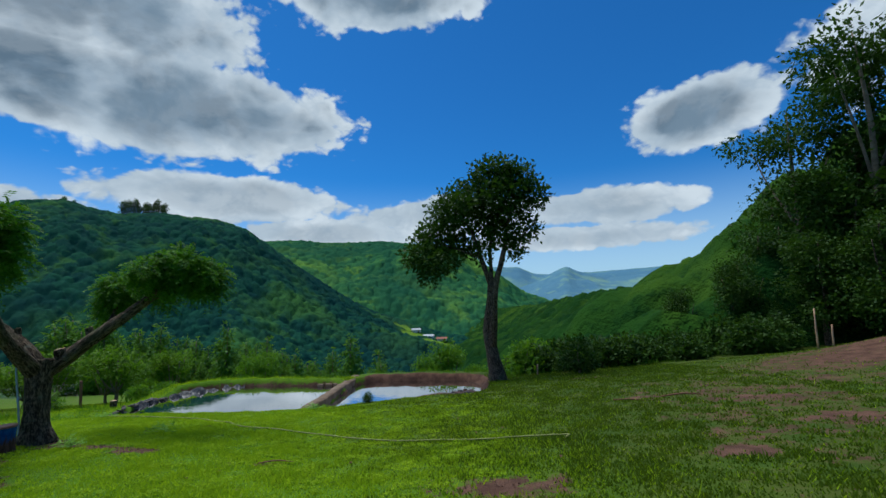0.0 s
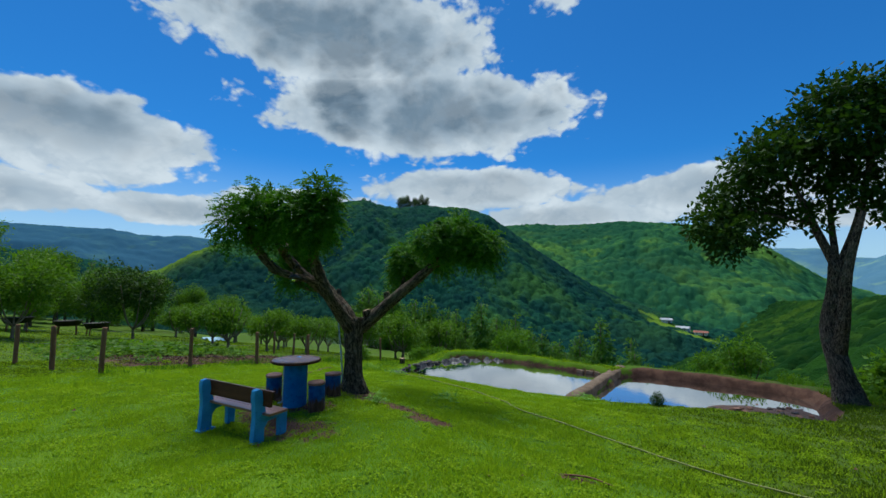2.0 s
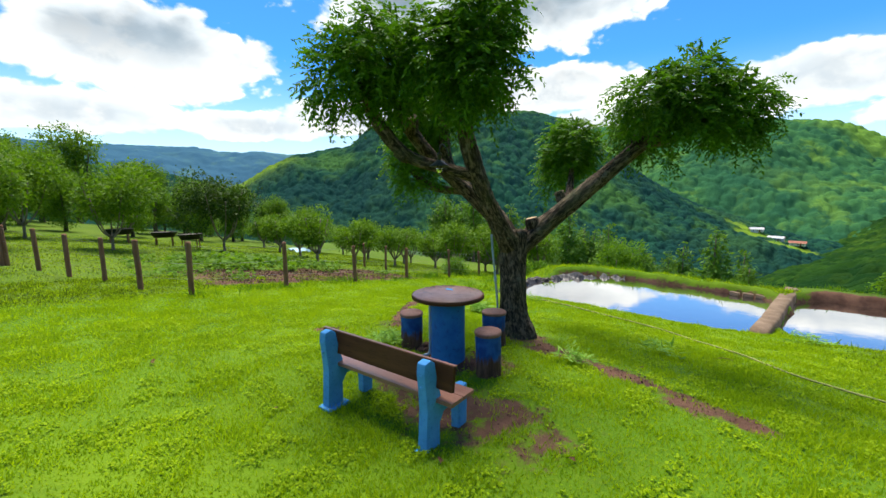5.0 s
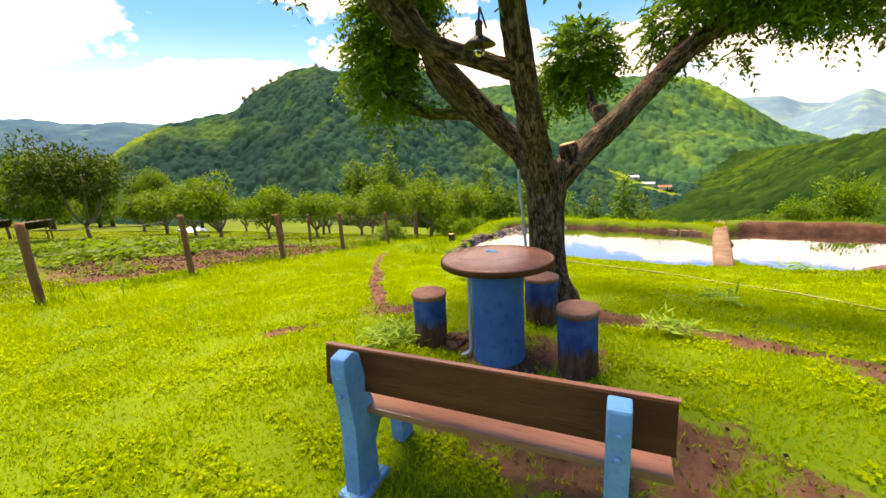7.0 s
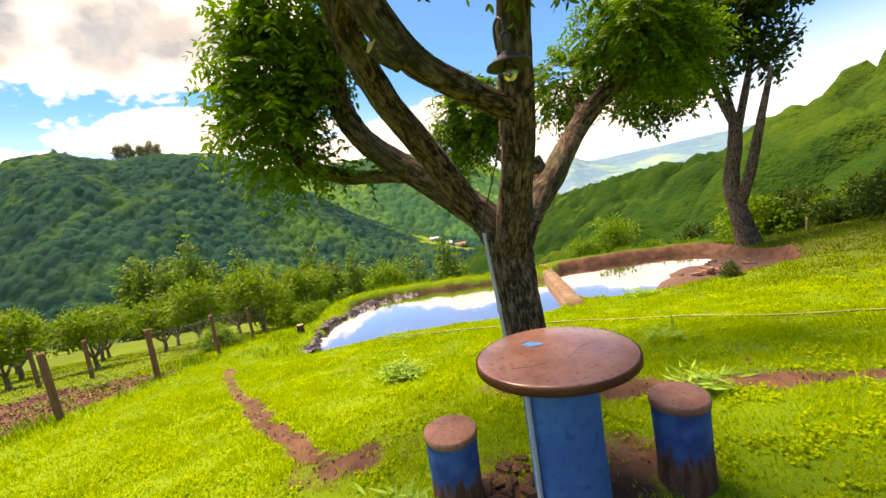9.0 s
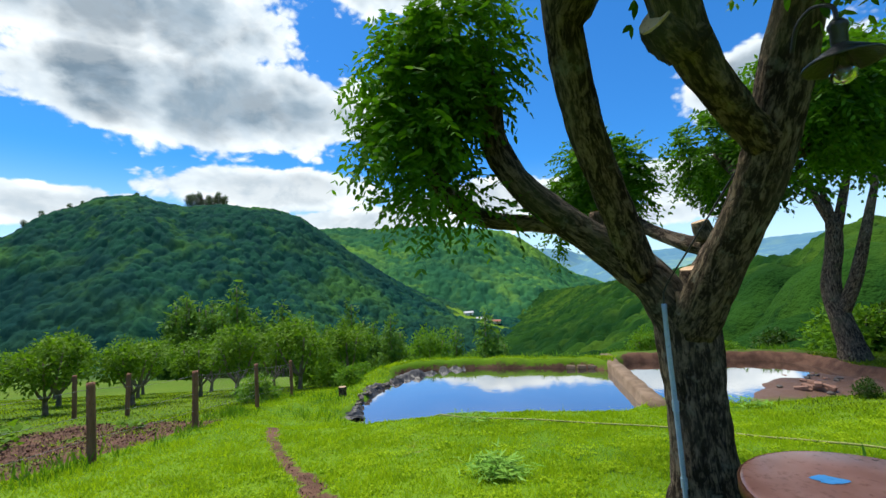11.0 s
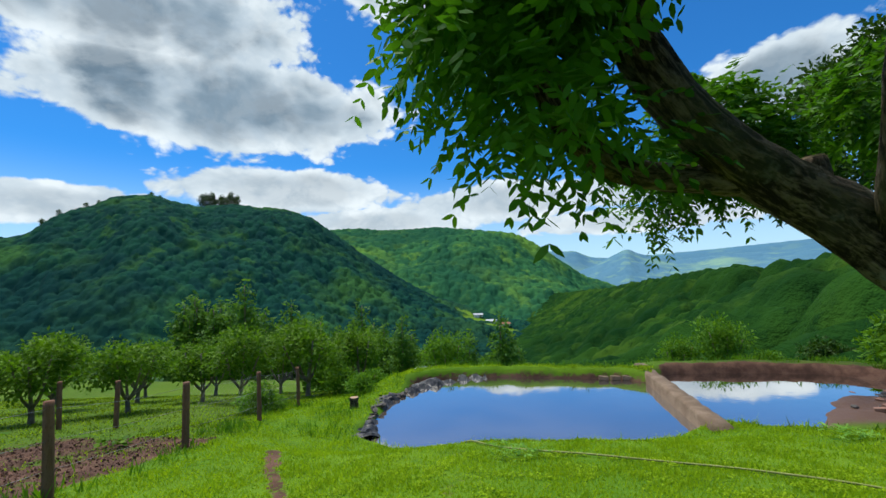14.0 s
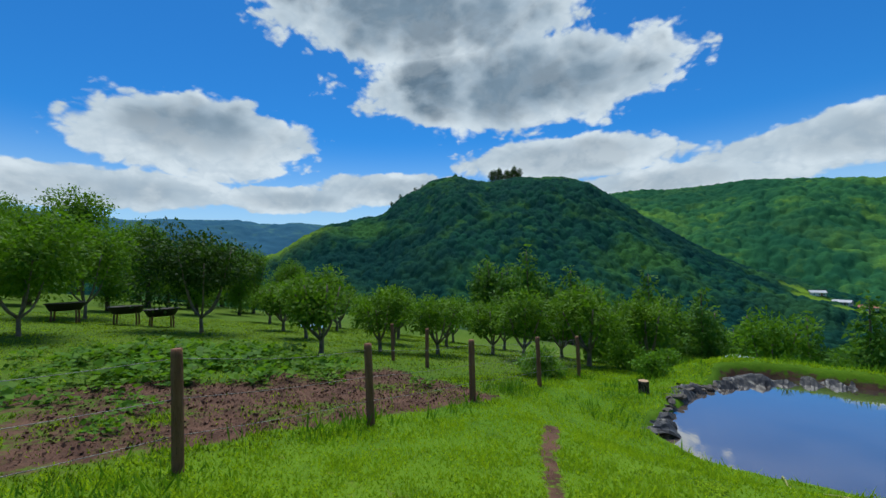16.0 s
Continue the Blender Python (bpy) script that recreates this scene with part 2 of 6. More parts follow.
def bark_build(n):
    at = n.add("ShaderNodeAttribute")
    at.attribute_name = "grain"
    g, v = at.outputs["Vector"], n.coords()
    ridge = n.noise(g, 30, 7, 0.70, 0.7)
    knots = n.noise(v, 15, 5, 0.7, 0.5)
    fine = n.noise(g, 110, 4, 0.7, 0.3)
    low = n.mix(n.smooth(n.noise(v, 3.2, 4), 0.45, 0.65), (0.026, 0.019, 0.014), (0.060, 0.050, 0.036))
    height = n.math("ADD", n.math("ADD", n.math("MULTIPLY", ridge, 0.62), n.math("MULTIPLY", knots, 0.16)), n.math("MULTIPLY", fine, 0.22))
    col = n.mix(n.smooth(height, 0.45, 0.60), low, (0.225, 0.172, 0.122))
    col = n.mix(n.math("MULTIPLY", n.smooth(n.noise(v, 7.0, 5, 0.7), 0.56, 0.68), 0.55), col, (0.205, 0.205, 0.160))
    col = n.mix(n.math("MULTIPLY", n.smooth(n.noise(v, 1.7, 3), 0.55, 0.7), 0.40), col, (0.085, 0.100, 0.048))
    return surface(n, col, 0.95, height, 1.0, 0.05, spec=0.08)


M_BARK = material("rough_bark", bark_build)
M_BARK_PALE = mottled("pale_bark", (0.16, 0.125, 0.09), (0.24, 0.20, 0.15), (0.08, 0.06, 0.04), 6, 0.9)
M_CUTWOOD = mottled("cut_wood", (0.42, 0.26, 0.15), (0.52, 0.36, 0.22), (0.22, 0.13, 0.08), 9, 0.85)
M_LEAF = leaf_material("feathery_leaf", (0.008, 0.044, 0.003), (0.098, 0.235, 0.008), (0.17, 0.48, 0.01), 0.30)
M_LEAF_CITRUS = leaf_material("citrus_leaf", (0.022, 0.074, 0.004), (0.150, 0.270, 0.010), (0.20, 0.44, 0.01), 0.36)
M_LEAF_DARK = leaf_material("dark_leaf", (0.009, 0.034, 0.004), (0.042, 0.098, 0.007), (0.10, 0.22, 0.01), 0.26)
M_LEAF_EUC = leaf_material("plantation_leaf", (0.034, 0.105, 0.012), (0.095, 0.215, 0.018), (0.22, 0.42, 0.02), 0.38)
M_LEAF_BUSH = leaf_material("bush_leaf", (0.040, 0.125, 0.006), (0.120, 0.250, 0.012), (0.26, 0.50, 0.01), 0.40)
M_GRASS = leaf_material("grass_blade", (0.140, 0.262, 0.005), (0.365, 0.505, 0.012), (0.48, 0.68, 0.01), 0.48, 0.8)
# blades of the thin turf, with shade put into their colour
M_GRASS_DULL_SHADED = leaf_material("dull_shaded_grass_blade", (0.044, 0.092, 0.004), (0.105, 0.165, 0.008), (0.20, 0.30, 0.01), 0.34, 0.85)
M_CUTGRASS = leaf_material("cut_greens", (0.10, 0.27, 0.02), (0.26, 0.46, 0.07), (0.34, 0.52, 0.08), 0.3)
M_BLUE = mottled("blue_paint", (0.010, 0.130, 0.400), (0.016, 0.180, 0.480), (0.012, 0.085, 0.300), 4, 0.6, 5, 0.2, 0.004, spec=0.12)
M_BLUE_PALE = mottled("light_blue_paint", (0.055, 0.280, 0.600), (0.075, 0.340, 0.680), (0.040, 0.210, 0.480), 6, 0.65, 6, 0.35, 0.004, spec=0.15)
M_PLANK = mottled("painted_plank", (0.270, 0.115, 0.075), (0.340, 0.160, 0.110), (0.170, 0.070, 0.044), 3, 0.28, 10, 0.2, 0.003, spec=0.6, stretch=(0.3, 3, 3))
M_PLANK_DARK = mottled("dark_plank", (0.075, 0.028, 0.011), (0.105, 0.042, 0.017), (0.045, 0.017, 0.007), 3, 0.6, 10, 0.3, 0.003, spec=0.12, stretch=(0.3, 3, 3))
M_TABLETOP = mottled("worn_tabletop", (0.270, 0.125, 0.092), (0.345, 0.180, 0.138), (0.200, 0.085, 0.060), 4, 0.26, 9, 0.15, 0.003, spec=0.6)
M_SEAT = mottled("sawn_seat", (0.215, 0.105, 0.078), (0.290, 0.155, 0.118), (0.130, 0.058, 0.040), 8, 0.62, 7, 0.5, 0.004, spec=0.25)
M_POST = mottled("weathered_post", (0.190, 0.088, 0.050), (0.250, 0.125, 0.076), (0.105, 0.048, 0.028), 6, 0.9, 6, 0.8, 0.01, stretch=(3, 3, 0.4))
M_CONCRETE = mottled("muddy_concrete", (0.150, 0.098, 0.060), (0.230, 0.160, 0.105), (0.075, 0.060, 0.030), 3, 0.85, 8, 0.6, 0.01)
M_STONE = mottled("grey_stone", (0.075, 0.064, 0.056), (0.150, 0.128, 0.110), (0.036, 0.030, 0.026), 5, 0.85, 6, 0.6, 0.01)
M_SOIL = mottled("loose_soil", (0.085, 0.044, 0.029), (0.155, 0.085, 0.056), (0.050, 0.027, 0.018), 9, 0.95)
M_BRICK = mottled("clay_brick", (0.230, 0.120, 0.085), (0.290, 0.165, 0.115), (0.140, 0.075, 0.055), 7, 0.88)
M_SHEET = mottled("black_plastic_sheet", (0.022, 0.022, 0.025), (0.075, 0.072, 0.072), (0.14, 0.125, 0.11), 3, 0.45)
M_PIPE = mottled("pale_conduit", (0.30, 0.40, 0.52), (0.36, 0.46, 0.58), (0.22, 0.29, 0.38), 8, 0.45)
M_HOSE = mottled("faded_hose", (0.215, 0.235, 0.055), (0.280, 0.285, 0.085), (0.095, 0.105, 0.026), 6, 0.6)
M_METAL = mottled("dark_enamel", (0.018, 0.018, 0.020), (0.030, 0.030, 0.032), (0.010, 0.010, 0.011), 9, 0.35, spec=0.5)
M_WIRE = mottled("grey_wire", (0.20, 0.20, 0.20), (0.28, 0.28, 0.27), (0.12, 0.10, 0.09), 20, 0.5, metal=0.6)
M_BLACK = mottled("black_tub", (0.012, 0.013, 0.014), (0.022, 0.023, 0.024), (0.035, 0.033, 0.030), 5, 0.6)
M_WHITE = mottled("pale_board", (0.60, 0.62, 0.62), (0.70, 0.71, 0.70), (0.42, 0.42, 0.40), 4, 0.7)
M_TARP = mottled("light_blue_tarp", (0.30, 0.52, 0.66), (0.40, 0.60, 0.72), (0.22, 0.40, 0.52), 3, 0.6)
M_WALL = mottled("house_wall", (0.70, 0.70, 0.68), (0.76, 0.75, 0.72), (0.55, 0.54, 0.50), 1, 0.8)
M_ROOF = mottled("house_roof", (0.45, 0.46, 0.48), (0.52, 0.52, 0.54), (0.30, 0.29, 0.30), 1, 0.7)
M_ROOF_RED = mottled("clay_roof", (0.30, 0.11, 0.07), (0.36, 0.15, 0.10), (0.20, 0.07, 0.05), 1, 0.8)


def log_build(n):
    """A log painted blue at the top, the paint worn away in streaks below."""
    v = n.coords()
    sep, mp = n.add("ShaderNodeSeparateXYZ"), n.add("ShaderNodeMapping")
    n.link(v, sep.inputs[0])
    n.link(v, mp.inputs[0])
    mp.inputs["Scale"].default_value = (1, 1, 0.22)
    streak = n.noise(mp.outputs[0], 24, 5, 0.65)
    worn = n.math("ADD", sep.outputs[2], n.math("MULTIPLY", n.math("SUBTRACT", streak, 0.5), 0.42))
    blue = n.mix(n.smooth(n.noise(v, 9, 4), 0.4, 0.65), (0.010, 0.062, 0.240), (0.018, 0.110, 0.360))
    wood = n.mix(n.smooth(streak, 0.4, 0.62), (0.070, 0.036, 0.028), (0.135, 0.075, 0.055))
    return surface(n, n.mix(n.smooth(worn, 0.17, 0.27), wood, blue), 0.7, streak, 0.5, 0.01, spec=0.12)


M_LOG = material("worn_blue_log", log_build)


def bulb_build(n):
    g = n.add("ShaderNodeBsdfGlass")
    g.inputs["Color"].default_value = (0.95, 0.95, 0.9, 1)
    g.inputs["Roughness"].default_value = 0.08
    return g.outputs[0]


def water_build(n):
    v = n.coords()
    rip = n.math("ADD", n.noise(v, 3.0, 3), n.math("MULTIPLY", n.noise(v, 16.0, 3), 0.25))
    col = n.mix(n.smooth(n.noise(v, 0.4, 3), 0.4, 0.62), (0.150, 0.118, 0.096), (0.205, 0.165, 0.136))
    b = n.add("ShaderNodeBump")
    b.inputs["Strength"].default_value, b.inputs["Distance"].default_value = 0.04, 0.02
    n.link(rip, b.inputs["Height"])
    mud, shine, fres, mixer = n.add("ShaderNodeBsdfDiffuse"), n.add("ShaderNodeBsdfGlossy"), n.add("ShaderNodeFresnel"), n.add("ShaderNodeMixShader")
    n.link(col, mud.inputs["Color"])
    shine.inputs["Roughness"].default_value = 0.02
    fres.inputs["IOR"].default_value = 1.9
    for sh in (shine, fres):
        n.link(b.outputs[0], sh.inputs["Normal"])
    n.link(n.math("MULTIPLY", fres.outputs[0], 2.7, clamp=True), mixer.inputs[0])
    n.link(mud.outputs[0], mixer.inputs[1])
    n.link(shine.outputs[0], mixer.inputs[2])
    return mixer.outputs[0]


M_BULB = material("clear_bulb", bulb_build)
M_WATER = material("muddy_water", water_build)


# ---- shape helpers ----
def mesh_object(name, verts, faces, mat, parent=None, smooth=True, label="", attrs=()):
    me = bpy.data.meshes.new(name)
    me.from_pydata(verts, [], faces)
    for key, values in attrs:
        me.attributes.new(key, "FLOAT", "POINT").data.foreach_set("value", np.asarray(values, dtype=np.float32))
    if smooth:
        me.polygons.foreach_set("use_smooth", [True] * len(me.polygons))
    me.materials.append(mat)
    ob = new(name, me)
    if parent:
        ob.parent = parent
    return tagged(ob, label)


def part(name, bm, mat, parent=None, label="", smooth=False):
    me = bpy.data.meshes.new(name)
    bm.to_mesh(me)
    bm.free()
    if smooth:
        me.polygons.foreach_set("use_smooth", [True] * len(me.polygons))
    me.materials.append(mat)
    ob = new(name, me)
    if parent:
        ob.parent = parent
    return tagged(ob, label)


def thing(name, label, category, m=None, group="", kind=""):
    ob = new(name)
    ob.empty_display_size = 0.1
    if m is not None:
        ob.matrix_basis = m
    return tagged(ob, label, category, group, kind)


def box(size, m=None, bevel=0.01):
    bm = bmesh.new()
    bmesh.ops.create_cube(bm, size=1.0, matrix=Matrix.Diagonal((*size, 1)))
    if bevel:
        bmesh.ops.bevel(bm, geom=bm.edges[:], offset=bevel, segments=2, affect="EDGES", profile=0.6)
    if m is not None:
        bm.transform(m)
    return bm


def lathe(profile, seg=24, wobble=0.0, seed=0):
    """A solid of revolution about z from (radius, height) pairs, closed at both ends."""
    rnd = random.Random(seed)
    bm = bmesh.new()
    rings = []
    for r, z in profile:
        rings.append([bm.verts.new((math.cos(a) * r * (1 + wobble * rnd.uniform(-1, 1)), math.sin(a) * r * (1 + wobble * rnd.uniform(-1, 1)), z))
                      for a in (2 * math.pi * i / seg for i in range(seg))])
    for lo, hi in zip(rings, rings[1:]):
        for i in range(seg):
            bm.faces.new((lo[i], lo[(i + 1) % seg], hi[(i + 1) % seg], hi[i]))
    bm.faces.new(rings[0][::-1])
    bm.faces.new(rings[-1])
    return bm


def smooth_line(points, per=6):
    """Catmull-Rom points (any number of components) through the given ones."""
    p = [np.array(q, float) for q in points]
    p = [2 * p[0] - p[1]] + p + [2 * p[-1] - p[-2]]
    out = []
    for i in range(1, len(p) - 2):
        for k in range(per):
            t = k / per
            out.append(0.5 * (2 * p[i] + (p[i + 1] - p[i - 1]) * t + (2 * p[i - 1] - 5 * p[i] + 4 * p[i + 1] - p[i + 2]) * t * t
                              + (3 * p[i] - p[i - 1] - 3 * p[i + 1] + p[i + 2]) * t ** 3))
    out.append(p[-2])
    return out


def tube_data(points, seg=10, rough=0.0, rnd=None):
    """Vertices and faces of a tapered tube along (x, y, z, radius) points."""
    verts, faces = [], []
    side = None
    phases = [rnd.uniform(0, 6.28) for _ in range(4)] if rnd else [0] * 4
    for i, q in enumerate(points):
        a, b = np.array(points[max(i - 1, 0)][:3]), np.array(points[min(i + 1, len(points) - 1)][:3])
        d = (b - a) / (np.linalg.norm(b - a) + 1e-9)
        if side is None:
            side = np.cross(d, (0.3, 0.9, 0.2))
        side = side - d * (side @ d)
        side /= np.linalg.norm(side) + 1e-9
        up = np.cross(d, side)
        for k in range(seg):
            ang = 2 * math.pi * k / seg
            r = q[3]
            if rnd:
                r *= 1 + rough * (0.55 * math.sin(3 * ang + phases[0] + i * 0.25) + 0.45 * math.sin(7 * ang + phases[1] - i * 0.4) + rnd.uniform(-0.5, 0.5))
            verts.append(tuple(np.array(q[:3]) + r * (math.cos(ang) * side + math.sin(ang) * up)))
    for i in range(len(points) - 1):
        for k in range(seg):
            k2 = (k + 1) % seg
            faces.append((i * seg + k, i * seg + k2, (i + 1) * seg + k2, (i + 1) * seg + k))
    faces.append(tuple(range(seg))[::-1])
    faces.append(tuple(range((len(points) - 1) * seg, len(points) * seg)))
    return verts, faces


def tubes_object(name, lines, mat, parent=None, seg=10, rough=0.0, seed=1, label="", per=6):
    rnd = random.Random(seed)
    verts, faces, grain = [], [], []
    for line in lines:
        pts = smooth_line(line, per) if per else [np.array(q, float) for q in line]
        v, f = tube_data(pts, seg, rough, rnd if rough else None)
        k = len(verts)
        verts += v
        faces += [tuple(i + k for i in q) for q in f]
        run = seed * 0.7
        for i, q in enumerate(pts):
            run += float(np.linalg.norm(pts[i][:3] - pts[i - 1][:3])) if i else 0.0
            grain += [(q[3] * math.cos(2 * math.pi * j / seg), q[3] * math.sin(2 * math.pi * j / seg), run * 0.26) for j in range(seg)]
    ob = mesh_object(name, verts, faces, mat, parent, True, label)
    ob.data.attributes.new("grain", "FLOAT_VECTOR", "POINT").data.foreach_set("vector", np.array(grain, dtype=np.float32).ravel())
    return ob


# ---- lie of the land ----
WATER_Z = -1.60


def step(v, lo, hi):
    t = np.clip((v - lo) / (hi - lo), 0, 1)
    return t * t * (3 - 2 * t)


def fbm(x, y, scale, seed=0.0, octaves=4):
    """Cheap smooth noise from turned sine products, about -1 to 1."""
    out, amp, f, a = 0.0, 1.0, 1.0 / scale, 0.7 + seed
    for _ in range(octaves):
        u, v = x * math.cos(a) + y * math.sin(a), -x * math.sin(a) + y * math.cos(a)
        out = out + amp * np.sin(u * f * 2.1 + seed * 3 + 1.3 * np.sin(v * f * 1.7)) * np.cos(v * f * 1.9 - seed * 2 + 1.1 * np.sin(u * f * 1.3))
        amp, f, a = amp * 0.5, f * 2.03, a + 1.1
    return out / 1.4


def pond_depth(x, y):
    """Signed distance to the rim of the two basins: positive inside, in metres."""
    wob = 0.12 * fbm(x, y, 1.6, 2.0, 3)

    def slab(cx, cy, hx, hy, r, shift=0.0):
        dx, dy = np.abs(x - cx) - hx + r, np.abs(y - shift - cy) - hy + r
        return r - np.hypot(np.maximum(dx, 0), np.maximum(dy, 0)) - np.minimum(np.maximum(dx, dy), 0)
    ty = np.where(y < 17, 0.20 * (x + 9.1), 0.0) * step(-y, -17.5, -15.5)
    near = slab(-9.2, 16.72, 3.75, 2.95, 1.7, ty)
    far = slab(-2.5, 17.85, 3.05, 2.75, 1.3)
    return np.maximum(near, far) + wob


def land(x, y):
    x, y = np.asarray(x, float), np.asarray(y, float)
    cx, cy = np.clip(x, -42, 22), np.clip(y, -14, 24)
    z = 0.683 + 0.0316 * cx - 0.0638 * cy + 0.0005 * cx * cx + 0.0017 * cx * cy - 0.0021 * cy * cy
    z = z + 0.17 * np.exp(-((x + 8.0) ** 2 + (y - 7.2) ** 2) / 4.5) - 0.17 * np.exp(-((x + 7.0) ** 2 + (y - 2.9) ** 2) / 5)
    z = z + 0.12 * np.exp(-((x + 4.9) ** 2 + (y - 6.6) ** 2) / 2.5) - 0.2 * np.exp(-((x + 1.3) ** 2 + (y - 8.3) ** 2) / 5) - 0.2 * np.exp(-((x + 4.7) ** 2 + (y - 12.8) ** 2) / 3)
    z = z + 0.10 * np.exp(-((x + 9.4) ** 2 + (y - 10.8) ** 2) / 3)
    z = z - 0.13 * np.exp(-((x + 6.85) ** 2 + (y - 5.15) ** 2) / 1.1) + 0.02 * fbm(x, y, 1.3, 1.0, 4)
    # earth bank by the trees
    z = z + 0.85 * np.exp(-(((x - 16.5) / 4.0) ** 2 + ((y - 15.0) / 2.8) ** 2))
    # turf runs down to the water on the near side
    d = pond_depth(x, y)
    k = step(d, -2.3, -0.05) * step(-y, -17.4, -15.6) * step(-x, -0.9, 0.4)
    z = z * (1 - k) + np.minimum(z, WATER_Z + 0.13 + 0.03 * fbm(x, y, 0.7, 6.0, 3)) * k
    # level rim round the basins
    rim = -1.30 + 0.04 * fbm(x, y, 0.9, 4.0, 3)
    k = step(d, -2.2, -0.25) * step(y, 15.8, 18.5)
    z = z * (1 - k) + np.where(z > rim, rim, np.maximum(z, rim)) * k
    # basin
    bed = WATER_Z - 0.35 + 0.46 * step(x + 0.7 * (17.6 - y), -3.3, -1.4) * (0.55 + 0.45 * step(-y, -19.4, -17.0)) + 0.05 * fbm(x, y, 0.8, 3.0, 4)
    inn = step(d, -0.05, 0.38)
    z = z * (1 - inn) + np.minimum(bed, z) * inn
    # the land falls away beyond the rim
    edge = 22.3 + 0.30 * np.maximum(0, -15 - x) + 1.2 * np.sin(x * 0.21)
    over = np.maximum(0, y - edge)
    over = over * over / (over + 3.0)
    z = z - 0.36 * over
    west = np.maximum(0, -50 - x)
    z = z - 0.30 * west * west / (west + 8)
    z = np.maximum(z, -44.0 + 2 * fbm(x, y, 60, 1.0, 3))
    return z


def land_z(x, y):
    return float(land(np.array([x]), np.array([y]))[0])


def near_line(x, y, pts, width):
    """1 on the polyline, falling to 0 at the given half width."""
    best = np.full(x.shape, 1e9)
    for (ax, ay), (bx, by) in zip(pts, pts[1:]):
        vx, vy = bx - ax, by - ay
        t = np.clip(((x - ax) * vx + (y - ay) * vy) / (vx * vx + vy * vy), 0, 1)
        best = np.minimum(best, np.hypot(x - ax - t * vx, y - ay - t * vy))
    return np.clip(1.25 - best / width, 0, 1)


def spot(x, y, cx, cy, rx, ry, turn=0.0):
    c, s = math.cos(radians(turn)), math.sin(radians(turn))
    u, v = (x - cx) * c + (y - cy) * s, -(x - cx) * s + (y - cy) * c
    return np.clip(1.25 - np.hypot(u / rx, v / ry) * 0.75, 0, 1)


TRAIL = [(-8.7, 6.65), (-9.3, 7.0), (-10.1, 7.9), (-11.2, 9.1), (-12.4, 10.6), (-13.1, 11.6)]
WORN = [(-7.0, 7.45), (-6.1, 7.25), (-5.5, 7.05), (-4.75, 6.75)]


def soil_amount(x, y):
    x, y = x + 0.07 * fbm(x, y, 0.45, 1.0, 4), y + 0.07 * fbm(x, y, 0.45, 9.0, 4)
    s = near_line(x, y, TRAIL, 0.12)
    s = np.maximum(s, near_line(x, y, WORN, 0.20 + 0.10 * fbm(x, y, 0.6, 7.0, 3)))
    for args in ((-6.45, 5.5, 1.0, 0.42, -5), (-7.2, 5.5, 0.55, 0.26, 0), (-7.2, 6.1, 0.36, 0.36), (-6.95, 6.35, 0.34, 0.28), (-7.75, 6.25, 0.24, 0.3), (-8.75, 6.65, 0.4, 0.22, 20), (-9.25, 5.85, 0.34, 0.12, 50),
                 (0.45, 5.2, 0.8, 0.35), (3.3, 6.1, 0.55, 0.3), (5.6, 7.4, 0.8, 0.5), (5.9, 9.4, 1.3, 0.45), (3.6, 10.1, 0.5, 0.16), (-2.7, 6.5, 0.28, 0.1),
                 (4.0, 15.2, 1.0, 0.3), (13.0, 14.8, 5.6, 2.5, 15), (-7.35, 7.55, 0.42, 0.35), (-6.75, 7.3, 0.34, 0.22), (-5.75, 7.1, 0.30, 0.2), (-5.0, 6.8, 0.42, 0.24), (-1.0, 4.9, 0.5, 0.15)):
        s = np.maximum(s, spot(x, y, *args))
    s = s * (0.84 + 0.42 * fbm(x, y, 0.32, 3.0, 5))
    s = np.maximum(s, near_line(x, y, TRAIL, 0.12) * (0.95 + 0.2 * fbm(x, y, 0.4, 5.0, 4)))
    # brown mottling near the woods, partly painting in the shade there
    s = np.maximum(s, step(x, 0.5, 5.0) * step(-y, -16, -11) * (0.43 + 0.26 * fbm(x, y, 0.9, 8.0, 5)))
    bed = step(-x, 14.2, 14.7) * step(x, -19.0, -17.4) * step(y, 5.0, 6.0) * step(-y, -12.6, -11.8)
    return np.maximum(s, bed * (0.70 + 0.32 * fbm(x, y, 0.9, 5.0, 3)))


def dull_shaded_turf(x, y):
    """Share of thin, dull turf, also darkened to paint in shade: towards the woods, and the weedy garden plot."""
    n = 1.3 * fbm(x, y, 2.6, 3.0, 4)
    east = step(x + 0.35 * y + n, -1.0, 6.0)
    plot = step(-x + n * 0.4 - 0.18 * y, 12.3, 13.4)
    return np.clip(np.maximum(east, 0.5 * plot), 0, 1)


def graded(lo, hi, stepsize, far, growth=1.16):
    core = list(np.arange(lo, hi + 1e-6, stepsize))
    s, v = stepsize, hi
    while v < far:
        s *= growth
        v += s
        core.append(v)
    s, v = stepsize, lo
    while v > -far:
        s *= growth
        v -= s
        core.insert(0, v)
    return np.array(core)


